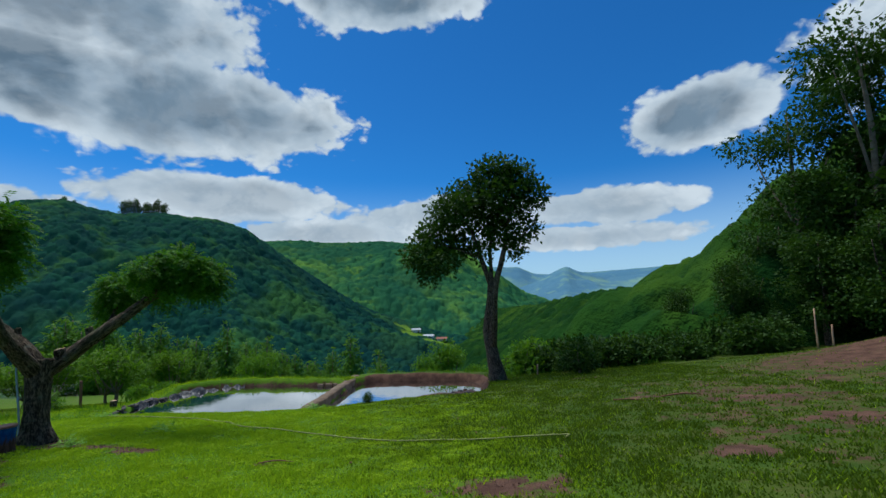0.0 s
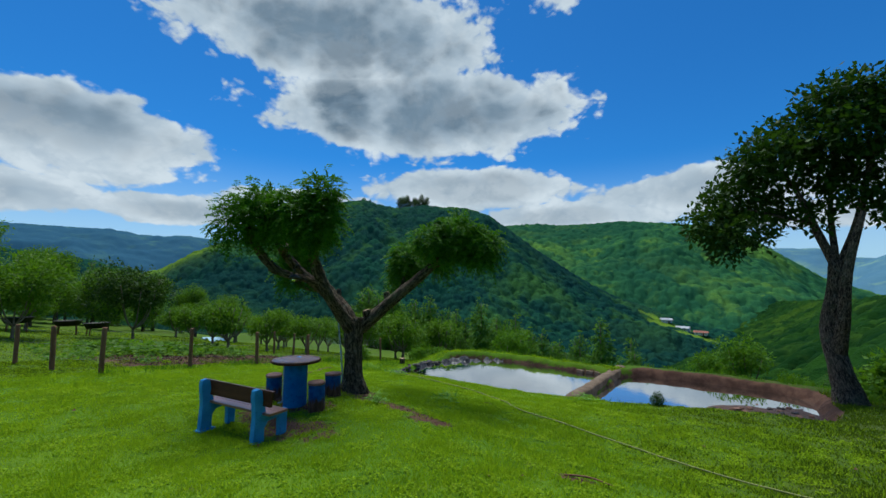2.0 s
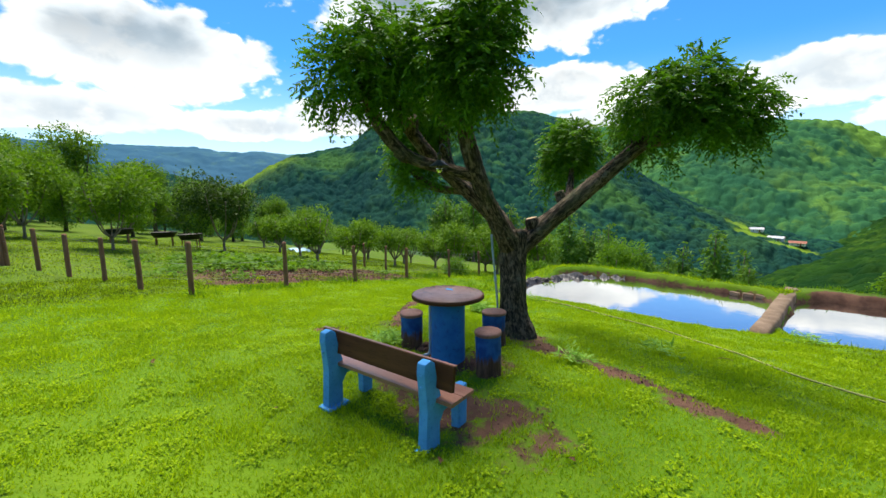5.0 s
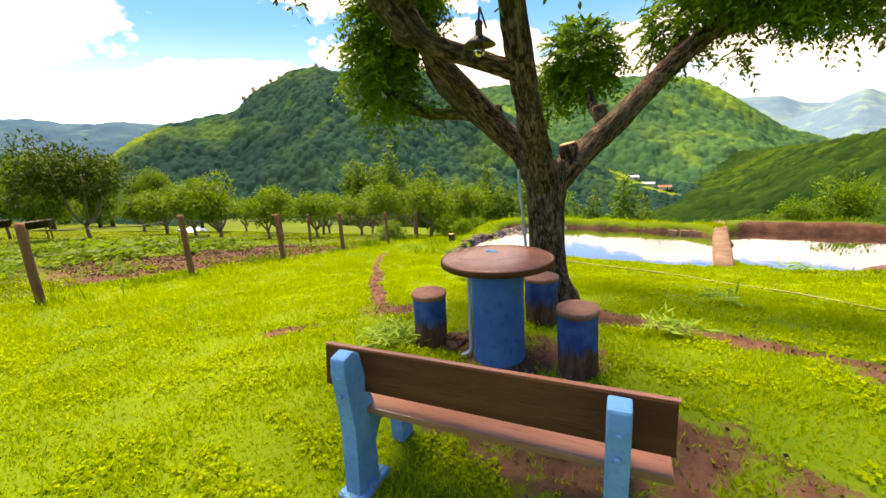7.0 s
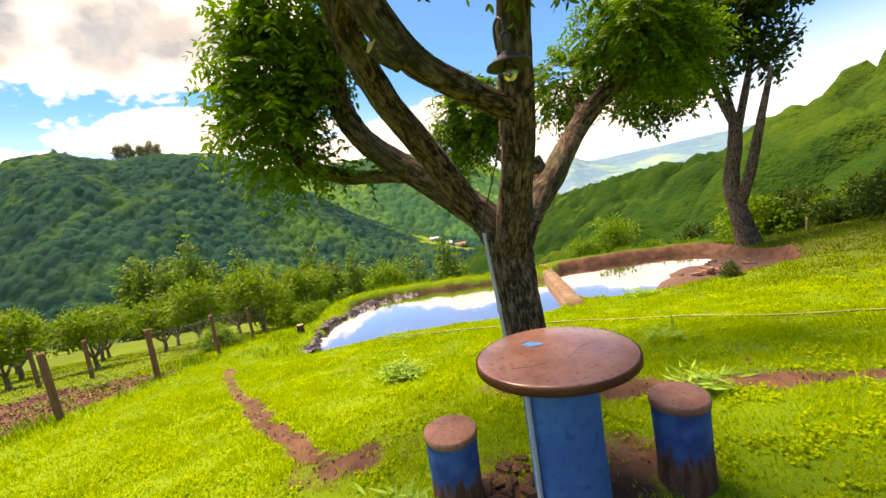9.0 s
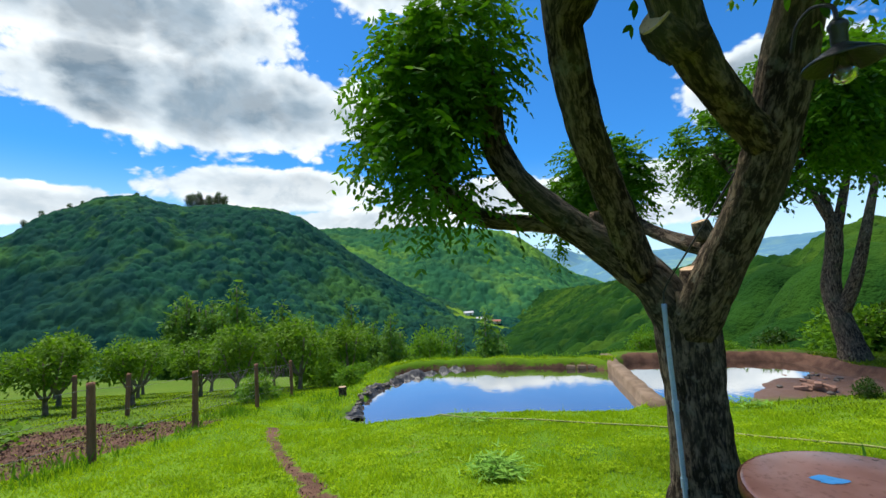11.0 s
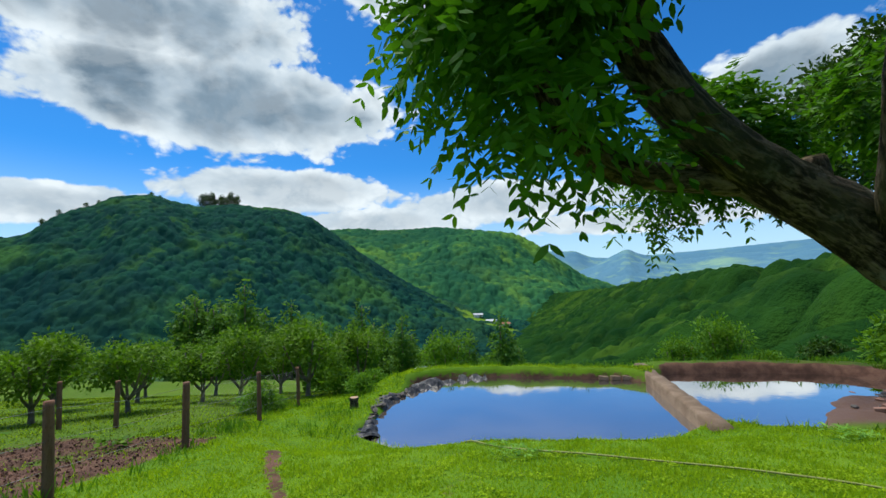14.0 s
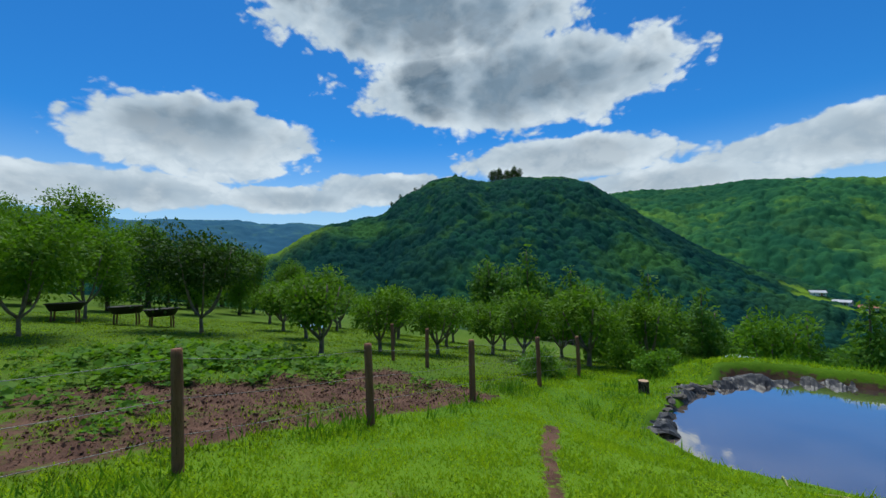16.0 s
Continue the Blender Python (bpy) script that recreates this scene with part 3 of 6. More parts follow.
def grid_object(name, X, Y, Z, mat, attrs=(), label="", cull=None):
    ny, nx = X.shape
    verts = np.stack([X, Y, Z], -1).reshape(-1, 3)
    i = np.arange(ny * nx).reshape(ny, nx)
    quads = np.stack([i[:-1, :-1], i[:-1, 1:], i[1:, 1:], i[1:, :-1]], -1).reshape(-1, 4)
    me = bpy.data.meshes.new(name)
    me.vertices.add(len(verts))
    me.vertices.foreach_set("co", verts.astype(np.float32).ravel())
    me.loops.add(quads.size)
    me.loops.foreach_set("vertex_index", quads.astype(np.int32).ravel())
    me.polygons.add(len(quads))
    me.polygons.foreach_set("loop_start", np.arange(0, quads.size, 4, dtype=np.int32))
    me.polygons.foreach_set("loop_total", np.full(len(quads), 4, dtype=np.int32))
    me.polygons.foreach_set("use_smooth", np.ones(len(quads), dtype=bool))
    me.update(calc_edges=True)
    for key, values in attrs:
        me.attributes.new(key, "FLOAT", "POINT").data.foreach_set("value", values.ravel().astype(np.float32))
    me.materials.append(mat)
    return tagged(new(name, me), label)


def build_ground():
    X, Y = np.meshgrid(graded(-17.0, 6.0, 0.10, 3600), graded(0.5, 22.5, 0.10, 3600))
    Z = land(X, Y)
    d = pond_depth(X, Y)
    soil = soil_amount(X, Y)
    bank = np.maximum(step(d, -0.02, 0.22), step(d, -0.30, 0.05) * step(X, -5.6, -4.8)) * step(y_side(X, Y), 0.0, 1.0)
    soil = np.maximum(soil, bank)
    wet = step(d, 0.2, 0.5)
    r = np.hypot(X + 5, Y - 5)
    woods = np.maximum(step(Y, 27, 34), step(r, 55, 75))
    ob = grid_object("ground", X, Y, Z, M_GROUND, (("soil", soil), ("wet", wet), ("woods", woods), ("dull_shade", dull_shaded_turf(X, Y))),
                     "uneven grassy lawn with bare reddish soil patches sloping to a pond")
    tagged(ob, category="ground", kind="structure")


def y_side(X, Y):
    """The near rim keeps its turf to the water; the far rim and the dry end show cut earth."""
    return np.maximum(step(Y, 16.2, 17.4), step(X, -2.6, -1.6))


build_ground()


def build_water():
    bm = bmesh.new()
    bmesh.ops.create_grid(bm, x_segments=40, y_segments=24, size=0.5, matrix=Matrix.Translation((-6.2, 17.0, WATER_Z)) @ Matrix.Diagonal((14.6, 8.6, 1, 1)))
    ob = part("water", bm, M_WATER, None, "brown still pond water mirroring the sky", True)
    tagged(ob, category="pond water", kind="structure")


build_water()


# ---- hills ----
SLOPES = []


def slope_z(x, y):
    """Height of the nearest hill point."""
    return min((float(d.min()), float(Z.ravel()[d.argmin()])) for X, Y, Z in SLOPES for d in [np.hypot(X - x, Y - y)])[1]


def canopy(x, y, cell, seed, width=0.62):
    """Height (0 to 1) and colour share of rounded crowns scattered on a jittered grid."""
    gx, gy = np.floor(x / cell), np.floor(y / cell)
    best, tone = np.zeros(x.shape), np.full(x.shape, 0.3)
    for ox in (-1, 0, 1):
        for oy in (-1, 0, 1):
            ix, iy = gx + ox, gy + oy
            h = [np.modf(np.abs(np.sin(ix * a + iy * b + seed) * 43758.5453))[0] for a, b in ((12.9898, 78.233), (39.346, 11.135), (73.156, 52.235), (27.17, 94.41))]
            px, py = (ix + 0.1 + 0.8 * h[0]) * cell, (iy + 0.1 + 0.8 * h[1]) * cell
            rad = cell * width * (0.75 + 0.5 * h[2])
            q = np.sqrt(np.clip(1 - ((x - px) ** 2 + (y - py) ** 2) / rad ** 2, 0, 1)) * (0.6 + 0.4 * h[2])
            tone = np.where(q > best, h[3], tone)
            best = np.maximum(best, q)
    return best, tone


def crest_hill(name, crest, front, back_run, base_z, mat, cols, rows, cell, tall, seed, label, eye=(-7.0, 5.0), rough=6.0, back=0.3, bright=None, meadow=None):
    """A wooded hill. crest: azimuth, distance, crest height in metres; front: how far its slope runs towards the
    viewer; bright: azimuths over which sunlight is painted on the crest.
    """
    c = np.array(crest, float)
    az = np.linspace(c[0, 0], c[-1, 0], cols)
    dist, top = np.interp(az, c[:, 0], c[:, 1]), np.interp(az, c[:, 0], c[:, 2])
    ker = np.ones(9) / 9
    for arr in (dist, top):
        arr[:] = np.convolve(np.pad(arr, 4, mode="edge"), ker, "valid")
    u = np.linspace(-1, back, rows)[:, None]
    run = np.where(u < 0, front, back_run / max(back, 1e-3))
    R = dist[None, :] + u * run
    A = np.radians(az)[None, :] + 0 * u
    X, Y = eye[0] + R * np.sin(A), eye[1] + R * np.cos(A)
    w = np.where(u < 0, np.cos(np.clip(-u, 0, 1) * math.pi * 0.5) ** 1.15, 1 - 0.5 * (u / max(back, 1e-3)) ** 2)
    gully = rough * fbm(X, Y, front * 0.35, seed, 4) * np.sin(np.clip(1 + u, 0, 1) * math.pi)
    Z = base_z + (top[None, :] - base_z) * w + gully
    q, tone = canopy(X, Y, cell, seed)
    q2, _ = canopy(X + 31, Y + 17, cell * 0.45, seed + 2)
    field = 0 * X
    if meadow:
        for ma, md, wa, wd in meadow:
            field = np.maximum(field, step(-np.hypot((np.degrees(A) - ma) / wa, (R - md) / wd) + 0.25 * fbm(X, Y, 9, 5.0, 3), -1.1, -0.8))
    Z = Z + tall * (q + 0.35 * q2 - 0.6) * (1 - 0.92 * field)
    SLOPES.append((X, Y, Z))
    # sunlit end of the crest, painted as a yellower forest colour
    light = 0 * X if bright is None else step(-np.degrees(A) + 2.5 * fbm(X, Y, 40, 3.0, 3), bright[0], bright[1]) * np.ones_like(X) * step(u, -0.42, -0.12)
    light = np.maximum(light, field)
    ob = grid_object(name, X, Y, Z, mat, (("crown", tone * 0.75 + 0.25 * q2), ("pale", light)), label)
    return tagged(ob, category="hill", kind="structure")


def az_hill(points, r):
    """Crest rows (azimuth, distance, height) from azimuth and elevation angles seen over the distance r."""
    return [(a, r, 1.5 + r * math.tan(radians(e))) for a, e in points]


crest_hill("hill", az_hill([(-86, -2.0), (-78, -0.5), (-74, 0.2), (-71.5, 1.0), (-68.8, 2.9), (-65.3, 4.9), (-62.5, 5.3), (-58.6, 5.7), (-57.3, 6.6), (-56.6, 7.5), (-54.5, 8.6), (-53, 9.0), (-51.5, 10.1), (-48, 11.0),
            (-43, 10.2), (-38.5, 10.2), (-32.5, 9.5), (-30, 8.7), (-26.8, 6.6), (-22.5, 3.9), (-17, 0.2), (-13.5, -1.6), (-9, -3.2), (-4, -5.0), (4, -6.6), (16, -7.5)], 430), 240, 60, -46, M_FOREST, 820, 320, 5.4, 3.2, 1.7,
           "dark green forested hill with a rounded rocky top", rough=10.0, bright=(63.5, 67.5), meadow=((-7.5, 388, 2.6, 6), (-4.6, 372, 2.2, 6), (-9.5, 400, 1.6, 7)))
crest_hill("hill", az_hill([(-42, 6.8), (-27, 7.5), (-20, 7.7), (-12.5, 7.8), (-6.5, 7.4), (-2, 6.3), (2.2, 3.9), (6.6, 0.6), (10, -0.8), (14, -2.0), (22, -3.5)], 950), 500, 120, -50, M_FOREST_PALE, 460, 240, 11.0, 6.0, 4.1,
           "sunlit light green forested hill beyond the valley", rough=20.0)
crest_hill("hill", az_hill([(-6, 3.0), (2.0, 4.1), (6.2, 3.9), (7.1, 3.1), (9, 2.8), (16, 2.9), (24, 3.2), (34, 3.6), (46, 4)], 3300), 900, 300, -80, M_FAR_HAZE_PALE, 260, 60, 60.0, 5.0, 2.2,
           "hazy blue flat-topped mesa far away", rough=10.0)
crest_hill("hill", az_hill([(3, 0.2), (8, 1.8), (10.5, 3.0), (12.1, 3.8), (13.6, 3.0), (17, 2.0), (24, 2.4), (34, 2.5)], 2300), 900, 300, -70, M_FAR_HAZE_PALE, 260, 80, 40.0, 4.0, 6.3,
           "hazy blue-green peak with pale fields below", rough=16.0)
crest_hill("hill", az_hill([(-135, 6.5), (-112, 6.3), (-97, 5.7), (-92, 5.5), (-88, 5.0), (-84, 5.2), (-79, 5.2), (-74, 4.8), (-71.5, 4.8), (-69.4, 5.3), (-67, 5.0), (-60, 4.0), (-52, 3.0)], 1700), 600, 200, -60, M_FAR_HAZE, 300, 90, 26.0, 5.0, 8.8,
           "hazy blue-green ridge closing the valley in the distance", rough=22.0)
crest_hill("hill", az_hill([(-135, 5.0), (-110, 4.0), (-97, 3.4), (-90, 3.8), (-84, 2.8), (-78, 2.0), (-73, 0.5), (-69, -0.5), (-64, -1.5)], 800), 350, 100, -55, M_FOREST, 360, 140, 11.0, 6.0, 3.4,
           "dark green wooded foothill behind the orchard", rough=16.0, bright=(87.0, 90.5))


def ridge_hill():
    """The wooded spur beside the lawn: its ridge runs away from the viewer and its flank falls to the valley."""
    ridge = np.array([(10, 600, -16), (53, 436, -9), (43, 210, -1.0), (35.5, 122, 1.8), (29.5, 73, 2.6), (27, 55, 5.2), (24.5, 43, 7.4), (27, 34, 12), (37, 26, 19), (60, 5, 26), (70, -60, 28)], float)
    xs = np.concatenate([np.arange(-90, 0, 1.6), np.arange(0, 60, 0.8), np.arange(60, 130, 2.0)])
    ys = np.concatenate([np.arange(-60, 16, 2.5), np.arange(16, 110, 0.8), np.arange(110, 240, 1.4), np.arange(240, 640, 2.6)])
    X, Y = np.meshgrid(xs, ys)
    best, top, side = np.full(X.shape, 1e9), np.zeros(X.shape), np.zeros(X.shape)
    for a, b in zip(ridge, ridge[1:]):
        v = b[:2] - a[:2]
        t = np.clip(((X - a[0]) * v[0] + (Y - a[1]) * v[1]) / (v @ v), 0, 1)
        d = np.hypot(X - a[0] - t * v[0], Y - a[1] - t * v[1])
        hit = d < best
        best = np.where(hit, d, best)
        top = np.where(hit, a[2] + t * (b[2] - a[2]), top)
        side = np.where(hit, np.sign((X - a[0]) * v[1] - (Y - a[1]) * v[0]), side)
    fall = 0.62 * best / (1 + best / 260)
    Z = np.where(side > 0, top - fall, top - 0.05 * best) + 1.4 * fbm(X, Y, 26, 2.0, 4)
    q, tone = canopy(X, Y, 5.2, 5.5)
    q2, _ = canopy(X + 31, Y + 17, 2.1, 7.5)
    Z = Z + 3.4 * (q + 0.35 * q2 - 0.6)
    floor = land(X, Y)
    Z = np.where(Y < 22, np.minimum(Z, floor + (X - 17) * 0.9), Z)
    ob = grid_object("hill", X, Y, Z, M_FOREST_WARM, (("crown", tone * 0.75 + 0.25 * q2),), "steep bright green wooded hillside beside the lawn")
    tagged(ob, category="hill", kind="structure")


ridge_hill()


# ---- plants ----
def quads_object(name, verts, mat, parent=None, label="", kind=""):
    """Many separate leaves of k corners in one mesh; verts is an (n, k, 3) array."""
    n, k = verts.shape[:2]
    me = bpy.data.meshes.new(name)
    me.vertices.add(n * k)
    me.vertices.foreach_set("co", verts.astype(np.float32).ravel())
    me.loops.add(n * k)
    me.loops.foreach_set("vertex_index", np.arange(n * k, dtype=np.int32))
    me.polygons.add(n)
    me.polygons.foreach_set("loop_start", np.arange(0, n * k, k, dtype=np.int32))
    me.polygons.foreach_set("loop_total", np.full(n, k, dtype=np.int32))
    me.update(calc_edges=True)
    me.materials.append(mat)
    ob = new(name, me)
    if parent:
        ob.parent = parent
    return tagged(ob, label, kind=kind)


def unit(v):
    return v / (np.linalg.norm(v, axis=-1, keepdims=True) + 1e-9)


def leaf_quads(rng, centre, along, length, width):
    """Diamond leaves: centre and direction arrays, lengths and widths."""
    n = len(centre)
    along = unit(along)
    side = unit(np.cross(along, unit(rng.normal(size=(n, 3)) * (0.6, 0.6, 0.35) + (0, 0, 1))))
    nrm = np.cross(side, along)
    L, W = length[:, None], width[:, None]
    return np.stack([centre, centre + along * L * 0.45 + side * W * 0.5 - nrm * W * 0.12, centre + along * L, centre + along * L * 0.45 - side * W * 0.5 - nrm * W * 0.12], 1)


def oval_leaves(rng, centre, along, length, width):
    """Six-cornered pointed oval leaflets, slightly folded along the midrib and curled at the tip."""
    n = len(centre)
    along = unit(along)
    side = unit(np.cross(along, unit(rng.normal(size=(n, 3)) * (0.6, 0.6, 0.35) + (0, 0, 1))))
    nrm = np.cross(side, along)
    L, W = length[:, None], width[:, None]

    def at(s, w, drop):
        return centre + along * L * s + side * W * w - nrm * (W * 0.22 * abs(w) + L * drop)
    return np.stack([at(0, 0, 0), at(0.28, 0.46, 0.0), at(0.66, 0.40, 0.04), at(1.0, 0, 0.12), at(0.66, -0.40, 0.04), at(0.28, -0.46, 0.0)], 1)


def clump_points(rng, clumps, count, shell=0.55):
    """Points in the outer part of ellipsoid clumps (x, y, z, rx, rz) with their outward directions."""
    c = np.array(clumps, float)
    vol = c[:, 3] ** 2 * c[:, 4]
    pick = rng.choice(len(c), count, p=vol / vol.sum())
    d = unit(rng.normal(size=(count, 3)))
    r = shell + (1.06 - shell) * rng.random(count) ** 0.6
    r = r * (1 + 0.14 * np.sin(d[:, 0] * 5 + pick) * np.sin(d[:, 2] * 6 + pick * 2) + 0.10 * rng.normal(size=count))
    p = c[pick, :3] + d * r[:, None] * c[pick][:, [3, 3, 4]]
    return p, d


def simple_crown(rng, clumps, count, length, width, droop=0.2, shell=0.45):
    p, d = clump_points(rng, clumps, count, shell)
    way = d * 0.7 + rng.normal(size=p.shape) * 0.7 + (0, 0, -droop)
    L = length * rng.uniform(0.6, 1.3, count)
    return leaf_quads(rng, p, way, L, L * width / length)


def frond_crown(rng, clumps, count, length, pairs=7, leaflet=0.046):
    """Feathery compound leaves: paired leaflets along an arched, drooping stalk."""
    p, d = clump_points(rng, clumps, count, 0.35)
    way = unit(d * 1.0 + rng.normal(size=p.shape) * 0.55 + (0, 0, -0.10))
    side = unit(np.cross(way, (0, 0, 1.0)) + rng.normal(size=p.shape) * 0.25)
    L = length * rng.uniform(0.65, 1.25, count)
    out = []
    for k in range(pairs):
        s = (k + 1.0) / pairs
        base = p + way * (L * s)[:, None] - np.array((0, 0, 1.0)) * (L * 0.42 * s * s)[:, None]
        for sign in (1, -1):
            a = side * sign * 0.9 + way * 0.55 + (0, 0, -0.35) + rng.normal(size=p.shape) * 0.15
            size = leaflet * (1.15 - 0.45 * abs(s - 0.5)) * rng.uniform(0.8, 1.25, count)
            out.append(oval_leaves(rng, base, a, size * 1.35, size * 0.54))
    return np.concatenate(out)


# ---- the forked shade tree ----
def build_shade_tree():
    t = thing("shade_tree", "pollarded shade tree with a thick forked trunk and feathery leaves", "tree", pose(-7.42, 7.5, land_z(-7.42, 7.5) - 0.05))
    o = np.array((-7.42, 7.5, land_z(-7.42, 7.5) - 0.05))

    def rel(line):
        return [(x - o[0], y - o[1], z - o[2], r) for x, y, z, r in line]
    trunk = [(-7.40, 7.52, -0.25, 0.34), (-7.40, 7.52, -0.02, 0.27), (-7.42, 7.51, 0.25, 0.19), (-7.43, 7.50, 0.7, 0.168), (-7.44, 7.49, 1.1, 0.182), (-7.44, 7.50, 1.36, 0.16)]
    tubes_object("trunk", [rel(trunk)], M_BARK, t, 22, 0.07, 3)
    limbs = (
        [(-7.46, 7.50, 1.12, 0.15), (-7.62, 7.48, 1.42, 0.135), (-7.88, 7.46, 1.66, 0.115), (-8.19, 7.43, 1.90, 0.10), (-8.44, 7.36, 2.14, 0.092), (-8.57, 7.36, 2.42, 0.09), (-8.57, 7.34, 2.72, 0.07), (-8.60, 7.25, 3.02, 0.03)],
        [(-8.10, 7.46, 1.82, 0.065), (-8.36, 7.50, 1.86, 0.058), (-8.62, 7.40, 1.89, 0.056), (-8.82, 7.20, 1.98, 0.06), (-8.95, 7.04, 2.16, 0.035)],
        [(-7.70, 7.44, 1.50, 0.10), (-7.93, 7.03, 1.93, 0.09), (-8.10, 6.70, 2.25, 0.085), (-8.20, 6.40, 2.60, 0.08), (-8.24, 6.14, 3.03, 0.05)],
        [(-7.43, 7.42, 1.15, 0.14), (-7.39, 7.08, 1.50, 0.115), (-7.35, 6.80, 1.82, 0.10), (-7.33, 6.60, 2.12, 0.10), (-7.30, 6.40, 2.52, 0.085), (-7.20, 6.25, 3.0, 0.06), (-7.08, 6.22, 3.4, 0.03)],
        [(-7.34, 6.66, 2.02, 0.075), (-7.56, 6.42, 2.10, 0.065), (-7.85, 6.08, 2.24, 0.07), (-8.02, 5.84, 2.55, 0.075), (-8.15, 5.65, 3.0, 0.04)],
        [(-7.41, 7.60, 1.12, 0.14), (-7.22, 7.80, 1.37, 0.125), (-6.96, 8.00, 1.66, 0.11), (-6.56, 8.40, 2.14, 0.095), (-6.20, 8.50, 2.45, 0.08), (-5.84, 8.58, 2.70, 0.05), (-5.56, 8.70, 2.92, 0.025)],
        [(-6.96, 8.02, 1.64, 0.075), (-7.14, 8.36, 1.74, 0.065), (-7.34, 8.76, 1.98, 0.048), (-7.48, 9.06, 2.40, 0.025)],
        [(-6.52, 8.40, 2.18, 0.06), (-6.50, 8.72, 2.38, 0.052), (-6.52, 8.96, 2.60, 0.03)],
        [(-6.24, 8.48, 2.40, 0.06), (-5.90, 8.72, 2.50, 0.05), (-5.50, 8.96, 2.66, 0.025)],
    )
    for i, line in enumerate(limbs):
        tubes_object("limb", [rel(line)], M_BARK, t, 14, 0.10, 10 + i)
    # pollard knobs and sawn stubs
    for i, (a, b, r) in enumerate((((-7.85, 6.08, 2.23), (-7.96, 6.01, 2.30), 0.08), ((-7.28, 7.72, 1.38), (-7.30, 7.70, 1.50), 0.09), ((-7.06, 8.05, 1.72), (-7.10, 8.03, 1.85), 0.065), ((-7.92, 7.5, 1.78), (-7.93, 7.5, 1.90), 0.045),
                                   ((-8.20, 6.40, 2.58), (-8.10, 6.34, 2.73), 0.09))):
        stub = tubes_object("stub", [rel([(*a, r), (*[(p + q) / 2 for p, q in zip(a, b)], r * 1.05), (*b, r * 0.9)])], M_BARK, t, 12, 0.12, 40 + i, per=3)
        d = unit(np.array(b) - np.array(a))
        c = np.array(b) - o + d * 0.004
        bm = lathe([(r * 0.82, -0.004), (r * 0.82, 0.004)], 14, 0.05, i)
        bm.transform(Matrix.Translation(c) @ Vector((0, 0, 1)).rotation_difference(Vector(d)).to_matrix().to_4x4())
        part("cut_face", bm, M_CUTWOOD, stub, "pale sawn wood face")
    rng = np.random.default_rng(5)
    sets = (
        ((-8.30, 5.58, 3.08, 0.36, 0.34), (-8.02, 5.74, 3.30, 0.40, 0.36), (-7.92, 5.95, 2.98, 0.28, 0.28)),
        ((-7.05, 6.25, 3.12, 0.36, 0.40), (-7.00, 6.30, 3.52, 0.30, 0.36), (-7.14, 6.18, 2.98, 0.26, 0.26), (-7.42, 6.02, 3.26, 0.26, 0.32)),
        ((-8.36, 6.05, 3.28, 0.32, 0.30), (-8.28, 6.30, 3.45, 0.28, 0.24)),
        ((-8.98, 7.22, 2.76, 0.33, 0.34), (-8.76, 7.24, 3.06, 0.30, 0.28), (-9.10, 7.14, 2.45, 0.30, 0.20)),
        ((-8.93, 7.05, 2.08, 0.18, 0.12), (-8.74, 7.26, 1.97, 0.13, 0.09), (-9.00, 6.96, 1.98, 0.10, 0.08), (-8.50, 7.44, 1.94, 0.08, 0.06)),
        ((-6.12, 8.34, 2.92, 0.34, 0.28), (-5.78, 8.62, 3.00, 0.40, 0.34), (-5.42, 8.92, 2.84, 0.34, 0.30), (-5.36, 8.88, 2.56, 0.24, 0.18), (-5.70, 8.50, 2.70, 0.24, 0.16), (-6.02, 8.62, 2.30, 0.10, 0.14)),
        ((-7.54, 9.14, 2.60, 0.33, 0.30), (-7.46, 9.04, 2.32, 0.22, 0.16), (-8.02, 9.28, 2.02, 0.14, 0.12), (-7.84, 9.24, 2.32, 0.24, 0.22)),
        ((-6.54, 9.04, 2.66, 0.26, 0.28),),
    )
    for clumps, count in zip(sets, (800, 1250, 330, 1050, 120, 1450, 850, 260)):
        leaves = frond_crown(rng, clumps, count, 0.25, 7, 0.042)
        quads_object("crown", leaves - o, M_LEAF, t)
    return t


build_shade_tree()


# ---- ordinary trees ----
def tree_parts(name, seed, trunk_lines, clumps, count, leaf, width, bark, leaves, label, category="tree", seg=8, droop=0.2, shell=0.45):
    rng = np.random.default_rng(seed)
    t = thing(name, label, category)
    for i, line in enumerate(trunk_lines):
        tubes_object("trunk" if i == 0 else "limb", [line], bark, t, seg, 0.08, seed + i, per=4)
    quads_object("crown", simple_crown(rng, clumps, count, leaf, width, droop, shell), leaves, t)
    return t


